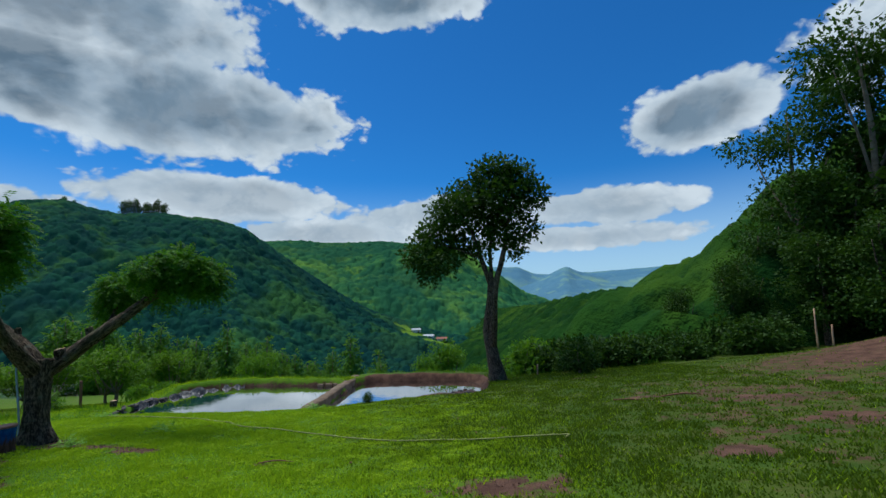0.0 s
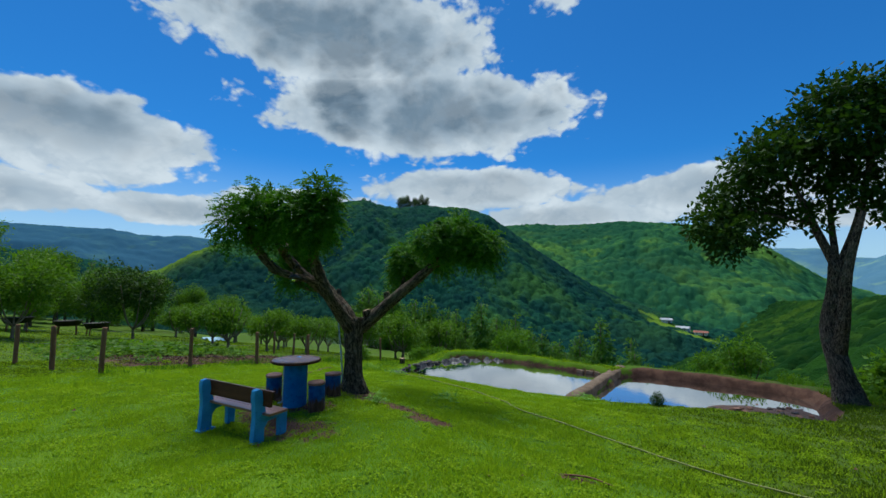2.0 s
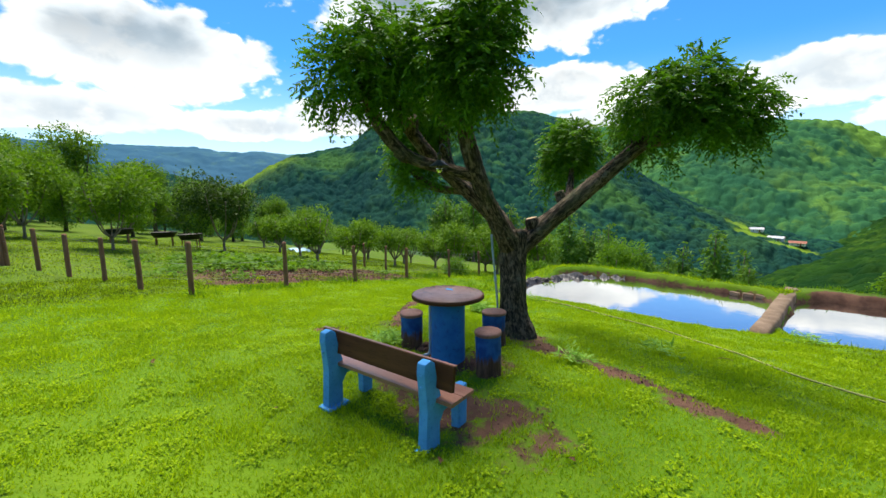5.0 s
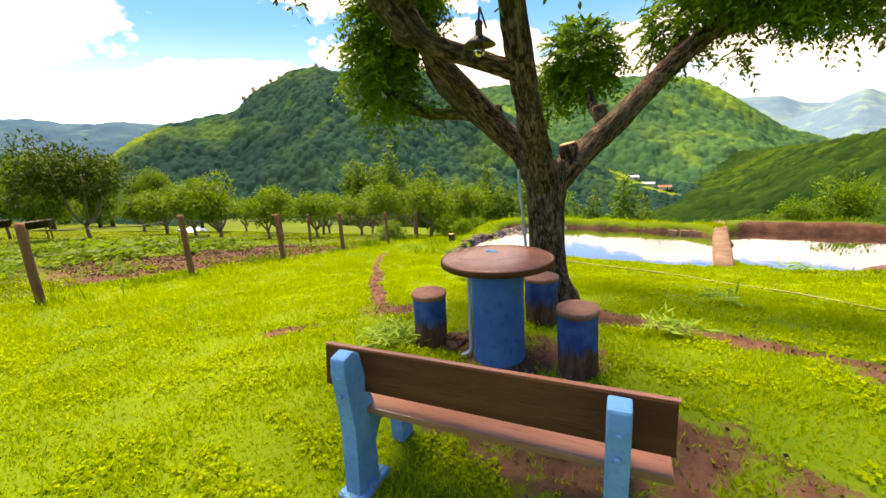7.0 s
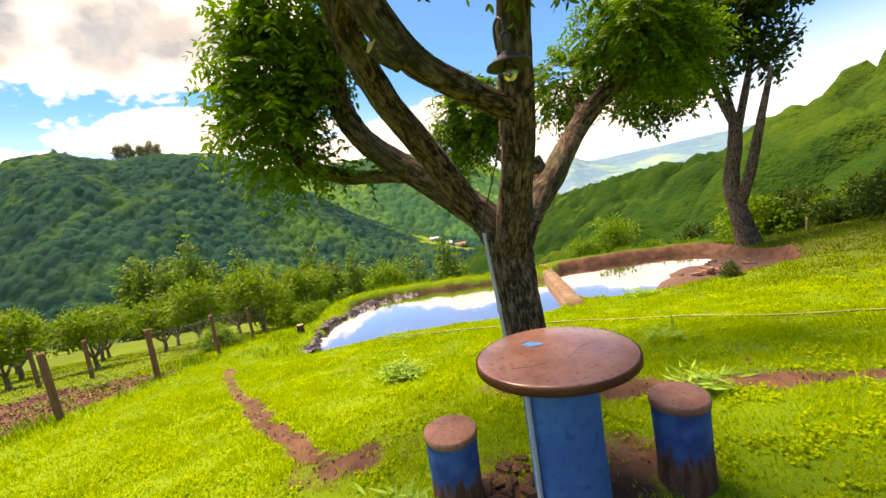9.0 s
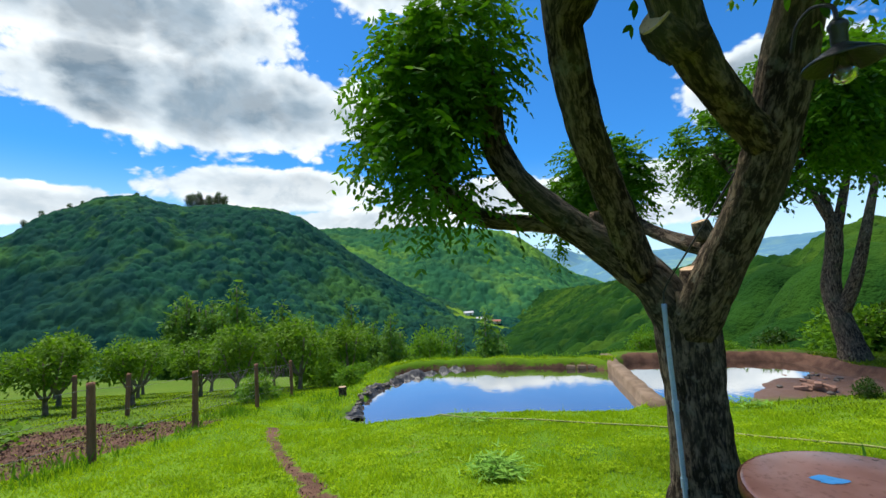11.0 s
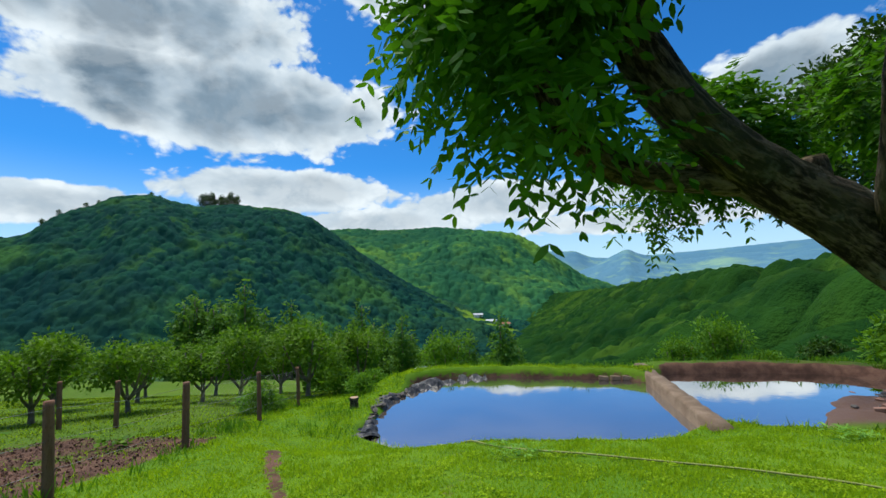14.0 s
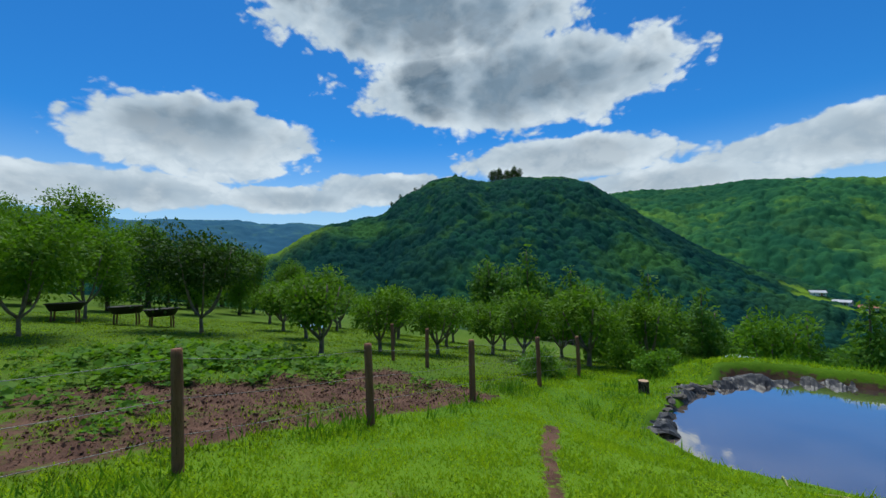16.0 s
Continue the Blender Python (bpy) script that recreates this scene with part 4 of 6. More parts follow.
def round_tree_shape(seed, height, spread, stem=0.9, clumps=9):
    """A short-stemmed fruit tree: several limbs from a low fork and a rounded crown of clumps."""
    rnd = random.Random(seed)
    lines = [[(0, 0, -0.15, 0.10), (0.02, 0, 0.2, 0.065), (0.03, 0.02, stem * 0.6, 0.058)]]
    balls = []
    n = 5
    for i in range(n):
        a = 2 * math.pi * (i + rnd.uniform(-0.2, 0.2)) / n
        r = spread * rnd.uniform(0.35, 0.6)
        top = height * rnd.uniform(0.6, 0.8)
        lines.append([(0.02, 0.01, stem * 0.5, 0.042), (math.cos(a) * r * 0.5, math.sin(a) * r * 0.5, stem * 0.98, 0.032), (math.cos(a) * r, math.sin(a) * r, top, 0.02)])
    for i in range(clumps):
        a = rnd.uniform(0, 6.28)
        r = spread * 0.62 * math.sqrt(rnd.random())
        balls.append((math.cos(a) * r, math.sin(a) * r, stem + (height - stem) * rnd.uniform(0.25, 0.72), spread * rnd.uniform(0.36, 0.52), (height - stem) * rnd.uniform(0.24, 0.34)))
    return lines, balls


def scatter(ob, places, group, rnd):
    """Copies of a built thing at (x, y, scale); the first place moves the original."""
    for i, (x, y, s) in enumerate(places):
        m = pose(x, y, land_z(x, y) - 0.02, 0, 0, rnd.uniform(0, 360)) @ Matrix.Diagonal((s, s, s * rnd.uniform(0.92, 1.08), 1))
        if i == 0:
            ob.matrix_basis = m
        else:
            c = copy_thing(ob, m)
            c.matrix_basis = m
    for c in [o for o in scene.objects if o.parent is None and o.get("label") == ob.get("label")]:
        tagged(c, group=group)


def build_orchard():
    rnd = random.Random(8)
    kinds = []
    for k in range(4):
        lines, balls = round_tree_shape(20 + k, 2.6, 1.15, 0.9)
        lines = [[(x, y, z * 0.86, r) for x, y, z, r in line] for line in lines]
        balls = [(x, y, z * 0.86, rx, rz * 0.85) for x, y, z, rx, rz in balls]
        kinds.append(tree_parts("citrus_tree", 30 + k, lines, balls, 2800, 0.13, 0.065, M_BARK_PALE, M_LEAF_CITRUS, "leafy green citrus tree with a low forked trunk", "fruit tree"))
    spots = [(-20.6, 11.4, 1.05), (-21.2, 13.7, 0.95), (-20.3, 15.4, 1.0), (-25.2, 12.8, 1.0), (-28.4, 13.0, 1.05), (-23.8, 15.9, 1.0), (-27.2, 18.4, 1.1), (-23.6, 18.6, 1.05), (-20.6, 18.4, 1.05),
             (-18.6, 17.8, 1.15), (-17.2, 19.6, 1.25), (-30.5, 16.6, 1.1), (-33.5, 14.0, 1.1), (-31.0, 21.0, 1.1), (-27.0, 22.0, 1.1), (-23.0, 21.8, 1.1), (-19.6, 21.6, 1.1), (-34.0, 18.5, 1.15), (-36.5, 22.0, 1.2), (-16.2, 22.0, 1.15)]
    for k in range(4):
        scatter(kinds[k], spots[k::4], "orchard trees", rnd)
    lines, balls = round_tree_shape(77, 3.9, 2.1, 1.1, 13)
    big = tree_parts("orange_tree", 78, lines, balls, 6500, 0.16, 0.08, M_BARK_PALE, M_LEAF_DARK, "broad dense dark green fruit tree with many low limbs", "fruit tree")
    scatter(big, [(-26.6, 9.5, 1.0)], "", rnd)
    lines, balls = round_tree_shape(79, 4.1, 2.0, 1.2, 12)
    mid = tree_parts("fruit_tree", 80, lines, balls, 5200, 0.18, 0.09, M_BARK_PALE, M_LEAF_CITRUS, "loose light green fruit tree behind the garden fence", "fruit tree")
    scatter(mid, [(-25.2, 5.0, 0.85), (-26.0, 1.8, 0.85), (-31.5, 6.2, 0.95), (-31.0, 2.4, 0.95)], "trees behind the garden", rnd)


build_orchard()


def build_plantation():
    rnd = random.Random(12)
    kinds = []
    for k in range(4):
        r2 = random.Random(50 + k)
        h = 8.0
        balls = []
        for i in range(16):
            z = h * (0.16 + 0.8 * i / 16)
            w = 1.5 * (1 - (i / 16) ** 1.6) + 0.25
            a = r2.uniform(0, 6.28)
            balls.append((math.cos(a) * w * 0.45, math.sin(a) * w * 0.45, z, w * r2.uniform(0.6, 0.85), 0.75))
        kinds.append(tree_parts("eucalyptus_tree", 60 + k, [[(0, 0, -0.3, 0.14), (0.03, 0, 3, 0.10), (0, 0.05, 7.4, 0.03)]], balls, 1900, 0.42, 0.2, M_BARK_PALE, M_LEAF_EUC,
                                "slender young eucalyptus in the plantation below the pond", "tree", 6, 0.5))
    spots = []
    for i in range(290):
        az, d = rnd.uniform(-46, -4), 34 + 56 * (i / 290) ** 0.8 + rnd.uniform(-3, 3)
        spots.append((-7 + d * math.sin(radians(az)), 5 + d * math.cos(radians(az)), rnd.uniform(0.72, 0.98)))
    spots = [(x, y, s) for x, y, s in spots if y > 27]
    for k in range(4):
        scatter(kinds[k], spots[k::4], "young plantation", rnd)
    # taller pointed trees beyond the orchard
    tall = tree_parts("cypress_tree", 91, [[(0, 0, -0.3, 0.2), (0, 0, 5, 0.1), (0, 0, 10, 0.03)]],
                      [(0, 0, 1.5 + 0.7 * i, 1.7 * (1 - (i / 13) ** 1.5) + 0.2, 0.9) for i in range(13)], 3600, 0.36, 0.16, M_BARK_PALE, M_LEAF_EUC, "tall pointed light green tree beyond the orchard", "tree", 6, -0.3)
    scatter(tall, [(-35.2, 33.0, 0.46), (-33.0, 34.5, 0.43), (-30.4, 36.0, 0.42), (-28.2, 37.0, 0.44), (-25.5, 37.5, 0.40), (-48.0, 12.3, 0.54), (-48.5, 10.9, 0.50), (-47.0, 13.8, 0.46)], "pointed trees", rnd)


build_plantation()


def build_woods():
    """Taller rounded trees closing the left side and the dark wood edge on the right."""
    rnd = random.Random(31)
    for seed, label, leaves, spots in (
            (101, "large bushy green tree behind the orchard", M_LEAF_CITRUS, [(-55, 5.5, 0.95), (-38, -0.5, 0.42), (-47, 13, 0.5), (-40, 14, 0.38), (-52, 1, 0.65), (-36, 7, 0.36), (-43, -8, 0.65), (-33, -4.5, 0.5), (-46, 19, 0.45), (-41, 21, 0.42), (-48, 3, 0.58), (-46, -2, 0.52), (-38, 4, 0.38), (-37, 11, 0.4), (-41, 9, 0.5), (-43, 11.5, 0.48), (-39, 17.5, 0.4), (-44, 16, 0.48), (-42, 2, 0.5), (-36, 1.5, 0.42), (-40, -4, 0.5), (-48, 9, 0.6), (-34, -9, 0.5), (-50, 15, 0.55)]),
            (102, "tall dark forest tree at the wood edge", M_LEAF_DARK, [(18.0, 22.5, 0.85), (20.5, 23.5, 1.1), (25, 21.5, 1.35), (21.5, 19.0, 1.1), (29, 17.5, 1.4), (27, 26, 1.3), (18.5, 27.0, 0.95), (31, 23, 1.45), (24, 14.5, 1.2), (22.8, 16.5, 0.9), (19.5, 20.8, 0.8), (27, 12, 1.3), (13.4, 22.6, 0.46), (16.0, 21.0, 0.56), (15.2, 23.6, 0.62), (17.2, 19.2, 0.58), (11.0, 23.6, 0.36)])):
        r2 = random.Random(seed)
        balls = [(r2.uniform(-2.2, 2.2) * (1.15 - k / 26), r2.uniform(-2.2, 2.2) * (1.15 - k / 26), 2.2 + 6.6 * k / 19, r2.uniform(1.2, 2.0), r2.uniform(0.9, 1.6)) for k in range(20)]
        lines = [[(0, 0, -0.3, 0.34), (0.1, 0, 2, 0.24), (0, 0.2, 5, 0.15), (0.1, 0.1, 9, 0.05)], [(0.1, 0, 2.2, 0.14), (1.0, 0.6, 4.5, 0.09), (1.8, 1.0, 7.5, 0.03)],
                 [(0.1, 0, 2.8, 0.13), (-1.2, 0.3, 5.0, 0.08), (-2.0, 0.4, 7.5, 0.03)], [(0, 0, 3.2, 0.12), (0.2, -1.2, 5.5, 0.07), (0.3, -2.0, 8, 0.03)]]
        t = tree_parts("forest_tree", seed, lines, balls, 10500, 0.27, 0.15, M_BARK, leaves, label, "tree", 8, 0.3, 0.3)
        scatter(t, spots, "woodland trees", rnd)
    # airy trees standing over the wood edge
    r2 = random.Random(140)
    balls = [(r2.uniform(-2.0, 2.0), r2.uniform(-2.0, 2.0), r2.uniform(7.5, 13.5), r2.uniform(0.7, 1.2), r2.uniform(0.5, 0.9)) for _ in range(20)]
    lines = [[(0, 0, -0.3, 0.24), (0.1, 0, 5, 0.15), (0.1, 0.2, 9, 0.1), (0.2, 0.1, 13, 0.03)], [(0.1, 0, 6, 0.08), (1.0, 0.5, 8.6, 0.05), (1.8, 0.8, 11, 0.02)], [(0.1, 0, 6.5, 0.08), (-1.0, 0.3, 9.0, 0.05), (-1.8, 0.6, 11.4, 0.02)]]
    t = tree_parts("slender_tree", 141, lines, balls, 3600, 0.26, 0.12, M_BARK_PALE, M_LEAF_DARK, "tall airy tree with thin branches against the sky", "tree", 7, 0.4, 0.2)
    scatter(t, [(17.4, 24.0, 1.0), (19.5, 21.5, 1.1), (21.5, 23.0, 1.2), (24.0, 20.0, 1.25)], "airy trees", rnd)


build_woods()


def build_pond_tree():
    x, y = 0.95, 18.9
    rnd = random.Random(4)
    lines = [[(0.05, 0, -0.2, 0.46), (0.0, 0, 0.25, 0.34), (-0.12, 0, 0.9, 0.26), (-0.22, 0.05, 1.7, 0.23), (-0.1, 0, 2.6, 0.20), (-0.05, 0, 3.3, 0.17)],
             [(-0.12, -0.02, 1.1, 0.17), (-0.06, -0.42, 1.9, 0.15), (0.02, -0.75, 3.0, 0.11), (0.30, -0.85, 4.3, 0.06)],
             [(-0.05, 0, 3.1, 0.12), (-0.35, 0.1, 4.1, 0.10), (-0.7, 0.1, 5.2, 0.06), (-1.3, 0.1, 6.0, 0.03)], [(0, 0, 3.1, 0.13), (0.35, 0.1, 4.2, 0.10), (0.6, 0, 5.6, 0.06), (0.9, 0.1, 7.0, 0.03)],
             [(-0.05, 0, 3.3, 0.09), (-0.05, 0.3, 4.6, 0.07), (0.1, 0.3, 6.4, 0.04)], [(-0.4, 0.1, 4.2, 0.05), (-1.4, 0.0, 4.6, 0.035), (-2.2, 0.1, 4.9, 0.02)], [(0.4, 0, 4.4, 0.05), (1.1, -0.1, 5.0, 0.035), (1.6, 0, 5.6, 0.02)]]
    balls = [(-2.2, 0, 4.3, 0.75, 0.6), (-1.7, 0.3, 5.0, 0.85, 0.65), (-1.1, -0.3, 5.8, 0.9, 0.7), (-0.5, 0.3, 6.5, 0.85, 0.65), (0.2, 0, 7.2, 0.85, 0.6), (0.9, 0.2, 7.0, 0.7, 0.6), (1.3, -0.2, 6.3, 0.6, 0.55), (0.4, -0.4, 6.2, 0.75, 0.6),
             (-1.5, -0.5, 4.0, 0.6, 0.5), (-0.9, 0.4, 4.7, 0.55, 0.5), (1.25, 0.2, 5.2, 0.42, 0.5), (0.7, -0.2, 4.4, 0.38, 0.4), (-0.1, 0.2, 5.5, 0.6, 0.5), (-2.0, -0.2, 3.6, 0.4, 0.4), (0.2, 0, 5.0, 0.6, 0.5), (0.6, 0.2, 5.7, 0.6, 0.5), (-0.3, 0, 4.4, 0.42, 0.4), (0.8, 0, 4.9, 0.42, 0.42)]
    lines = [[(px * 1.35, py * 1.35, pz * 1.27, r * 1.05) for px, py, pz, r in line] for line in lines]
    balls = [(px * 1.4, py * 1.5, pz * 1.27, rx * 1.32, rz * 1.25) for px, py, pz, rx, rz in balls]
    t = tree_parts("pond_tree", 150, lines, balls, 17000, 0.20, 0.11, M_BARK, M_LEAF_DARK, "tall leaning tree with dark leaves beside the pond", "tree", 14, 0.25, 0.2)
    t.matrix_basis = pose(x, y, land_z(x, y) - 0.05)


build_pond_tree()


def build_bushes():
    rnd = random.Random(17)
    r2 = random.Random(160)
    balls = [(r2.uniform(-0.6, 0.6), r2.uniform(-0.6, 0.6), r2.uniform(0.3, 0.9), r2.uniform(0.35, 0.55), r2.uniform(0.3, 0.45)) for _ in range(9)]
    lines = [[(0, 0, -0.1, 0.05), (0.05, 0, 0.4, 0.035), (0.1, 0.1, 0.9, 0.015)], [(0, 0, 0.1, 0.03), (-0.2, 0.2, 0.5, 0.02), (-0.4, 0.3, 0.8, 0.01)]]
    bush = tree_parts("bush", 161, lines, balls, 1500, 0.17, 0.085, M_BARK_PALE, M_LEAF_BUSH, "sprawling light green bush on the bank", "bush", 6, 0.1, 0.3)
    # same bush in dark leaf colour, painting in shade at the wood edge
    shaded_bush = tree_parts("bush", 163, lines, balls, 1500, 0.17, 0.085, M_BARK_PALE, M_LEAF_DARK, "dense bush along the wood edge, leaves darkened for shade", "bush", 6, 0.1, 0.3)
    spots = [(2.3 + i * 0.85 + rnd.uniform(-0.3, 0.3), 19.9 + 0.10 * i + rnd.uniform(-0.7, 0.9), rnd.uniform(0.75, 1.2)) for i in range(15)]
    spots += [(3.0 + i * 1.3, 21.9 + rnd.uniform(-0.5, 0.8), rnd.uniform(1.0, 1.5)) for i in range(10)]
    spots += [(-11.8 + i * 1.5 + rnd.uniform(-0.5, 0.5), 23.6 + rnd.uniform(-0.6, 1.2), rnd.uniform(0.5, 0.95)) for i in range(11)]
    spots += [(-15.9, 15.2, 0.62), (-14.2, 17.6, 0.5), (-14.6, 19.4, 0.7), (-16.5, 20.8, 0.9), (-13.2, 20.6, 0.5), (-18.2, 22.5, 1.0)]
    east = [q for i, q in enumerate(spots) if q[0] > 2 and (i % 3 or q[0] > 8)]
    scatter(bush, [q for q in spots if q not in east], "bank bushes", rnd)
    scatter(shaded_bush, east, "wood edge bushes", rnd)
    lines, balls = round_tree_shape(170, 2.9, 1.35, 0.7, 10)
    young = tree_parts("young_tree", 171, lines, balls, 2600, 0.17, 0.08, M_BARK_PALE, M_LEAF_BUSH, "young light green tree growing below the pond bank", "tree")
    scatter(young, [(-1.5, 24.6, 0.85), (-3.0, 25.4, 0.75), (-13.3, 25.0, 1.0)], "young trees", rnd)
    dark = tree_parts("shrub", 172, [[(0, 0, -0.1, 0.06), (0, 0.05, 0.5, 0.04), (0, 0, 1.0, 0.01)]], [(0, 0, 0.55, 0.55, 0.5), (0.35, 0.1, 0.4, 0.4, 0.35), (-0.3, 0, 0.5, 0.4, 0.4), (0, 0, 0.95, 0.35, 0.3)], 1500, 0.13, 0.06, M_BARK_PALE, M_LEAF_DARK,
                      "compact dark green shrub at the lawn edge", "shrub", 6, 0.0, 0.3)
    scatter(dark, [(4.1, 17.5, 1.15), (12.2, 20.0, 1.5), (13.6, 20.6, 1.4), (-3.0, 12.7, 0.28)], "dark shrubs", rnd)


build_bushes()


def build_hill_trees():
    rnd = random.Random(41)
    r2 = random.Random(42)
    balls = [(r2.uniform(-3, 3), r2.uniform(-3, 3), 2.0 + 1.25 * k + r2.uniform(-0.6, 0.6), r2.uniform(1.6, 2.6), r2.uniform(1.4, 2.2)) for k in range(12)]
    t = tree_parts("ridge_tree", 180, [[(0, 0, -3, 0.5), (0, 0, 7, 0.35), (0.5, 0, 17, 0.1)]], balls, 1250, 1.25, 0.6, M_BARK, M_LEAF_DARK, "tall tree standing on the hill top", "tree", 6)
    for i in range(9):
        az, d = -43.0 + i * 0.48, 428 + rnd.uniform(-6, 6)
        x, y = -7 + d * math.sin(radians(az)), 5 + d * math.cos(radians(az))
        z = slope_z(x, y) + 0.5
        m = pose(x, y, z, 0, 0, rnd.uniform(0, 360)) @ Matrix.Diagonal((0.85, 0.85, rnd.uniform(0.72, 0.98), 1))
        c = t if i == 0 else copy_thing(t, m)
        c.matrix_basis = m
        tagged(c, group="hill top trees")
    for az, d, s in ((-56.8, 424, 0.42), (-55.6, 426, 0.40), (-54.3, 428, 0.36), (-53.5, 430, 0.45), (-52.4, 430, 0.38), (-47.9, 430, 0.40), (-47.0, 429, 0.34)):
        x, y = -7 + d * math.sin(radians(az)), 5 + d * math.cos(radians(az))
        m = pose(x, y, slope_z(x, y) + 0.3, 0, 0, rnd.uniform(0, 360)) @ Matrix.Diagonal((s * 1.2, s * 1.2, s, 1))
        c = copy_thing(t, m)
        c.matrix_basis = m
        tagged(c, group="hill top trees")


build_hill_trees()


# ---- garden furniture ----
def build_bench():
    gx, gy = -6.886, 4.89
    t = thing("garden_bench", "garden bench with light blue concrete supports and brown painted planks", "bench", pose(gx, gy, land_z(gx, gy) - 0.02, 0, 0, 8.8) @ Matrix.Diagonal((0.98, 1, 0.89, 1)))
    outline = [(-0.07, 0.0), (0.10, 0.0), (0.085, 0.07), (0.075, 0.26), (0.13, 0.35), (0.34, 0.37), (0.335, 0.0), (0.45, 0.0), (0.455, 0.447), (0.10, 0.449), (0.055, 0.60), (0.035, 0.80), (-0.01, 0.835), (-0.075, 0.82), (-0.085, 0.74), (-0.055, 0.42), (-0.075, 0.05)]
    for sx in (-0.565, 0.565):
        bm = bmesh.new()
        lo = [bm.verts.new((-0.040, y, z)) for y, z in outline]
        hi = [bm.verts.new((0.040, y, z)) for y, z in outline]
        n = len(outline)
        for i in range(n):
            bm.faces.new((lo[i], lo[(i + 1) % n], hi[(i + 1) % n], hi[i]))
        caps = [bm.faces.new(lo[::-1]), bm.faces.new(hi)]
        bmesh.ops.bevel(bm, geom=bm.edges[:], offset=0.012, segments=2, affect="EDGES", profile=0.6)
        bmesh.ops.triangulate(bm, faces=[f for f in bm.faces if len(f.verts) > 6])
        bm.transform(Matrix.Translation((sx, 0, 0)))
        sup = part("support", bm, M_BLUE_PALE, t, "light blue painted concrete support")
        foot = box((0.15, 0.24, 0.05), Matrix.Translation((sx, 0.015, 0.03)), 0.015)
        part("foot", foot, M_BLUE_PALE, sup)
        for z in (0.62, 0.72):
            bolt = lathe([(0.012, 0), (0.012, 0.006), (0.006, 0.010)], 10)
            bolt.transform(Matrix.Translation((sx, -0.078, z)) @ Matrix.Rotation(radians(90), 4, "X"))
            part("bolt", bolt, M_BLUE_PALE, sup)
    back = box((1.50, 0.032, 0.215), Matrix.Translation((-0.0, 0.072, 0.682)) @ Matrix.Rotation(radians(-7), 4, "X"), 0.005)
    part("backrest", back, M_PLANK_DARK, t, "dark brown backrest plank")
    part("top_edge", box((1.515, 0.030, 0.006), Matrix.Translation((0.0, 0.088, 0.793)) @ Matrix.Rotation(radians(-7), 4, "X"), 0.002), M_PLANK, t, "worn pale plank edge")
    for y in (0.115, 0.262):
        part("seat_plank", box((1.46, 0.142, 0.036), Matrix.Translation((0.02, y, 0.468)), 0.005), M_PLANK, t)


build_bench()


def stump_stool(x, y, h, r, seed, label):
    t = thing("stool", label, "stool", pose(x, y, land_z(x, y) - 0.03, random.Random(seed).uniform(-2.5, 2.5), random.Random(seed + 1).uniform(-2.5, 2.5), seed * 37), "stools round the table")
    tubes_object("log", [[(0, 0, -0.04, r * 1.05), (0, 0, h * 0.2, r * 1.0), (0.003, 0, h * 0.5, r * 0.99), (0, 0, h * 0.9, r * 1.0), (0, 0, h * 0.96, r * 0.99)]], M_LOG, t, 22, 0.02, seed, "log sides with worn blue paint")
    seat = part("seat", lathe([(r * 0.9, h * 0.925), (r * 1.05, h * 0.93), (r * 1.07, h * 0.97), (r * 1.05, h * 1.0), (r * 0.99, h * 1.012), (r * 0.5, h * 1.014)], 24, 0.012, seed), M_SEAT, t, "brown sawn wooden seat", True)
    return seat


stump_stool(-7.95, 6.17, 0.45, 0.130, 2, "log stool with blue paint worn off its lower half")
stump_stool(-6.79, 6.22, 0.48, 0.130, 3, "log stool with peeling blue paint beside the table")
stump_stool(-7.28, 6.92, 0.43, 0.140, 5, "log stool with dark blue sides close to the trunk")


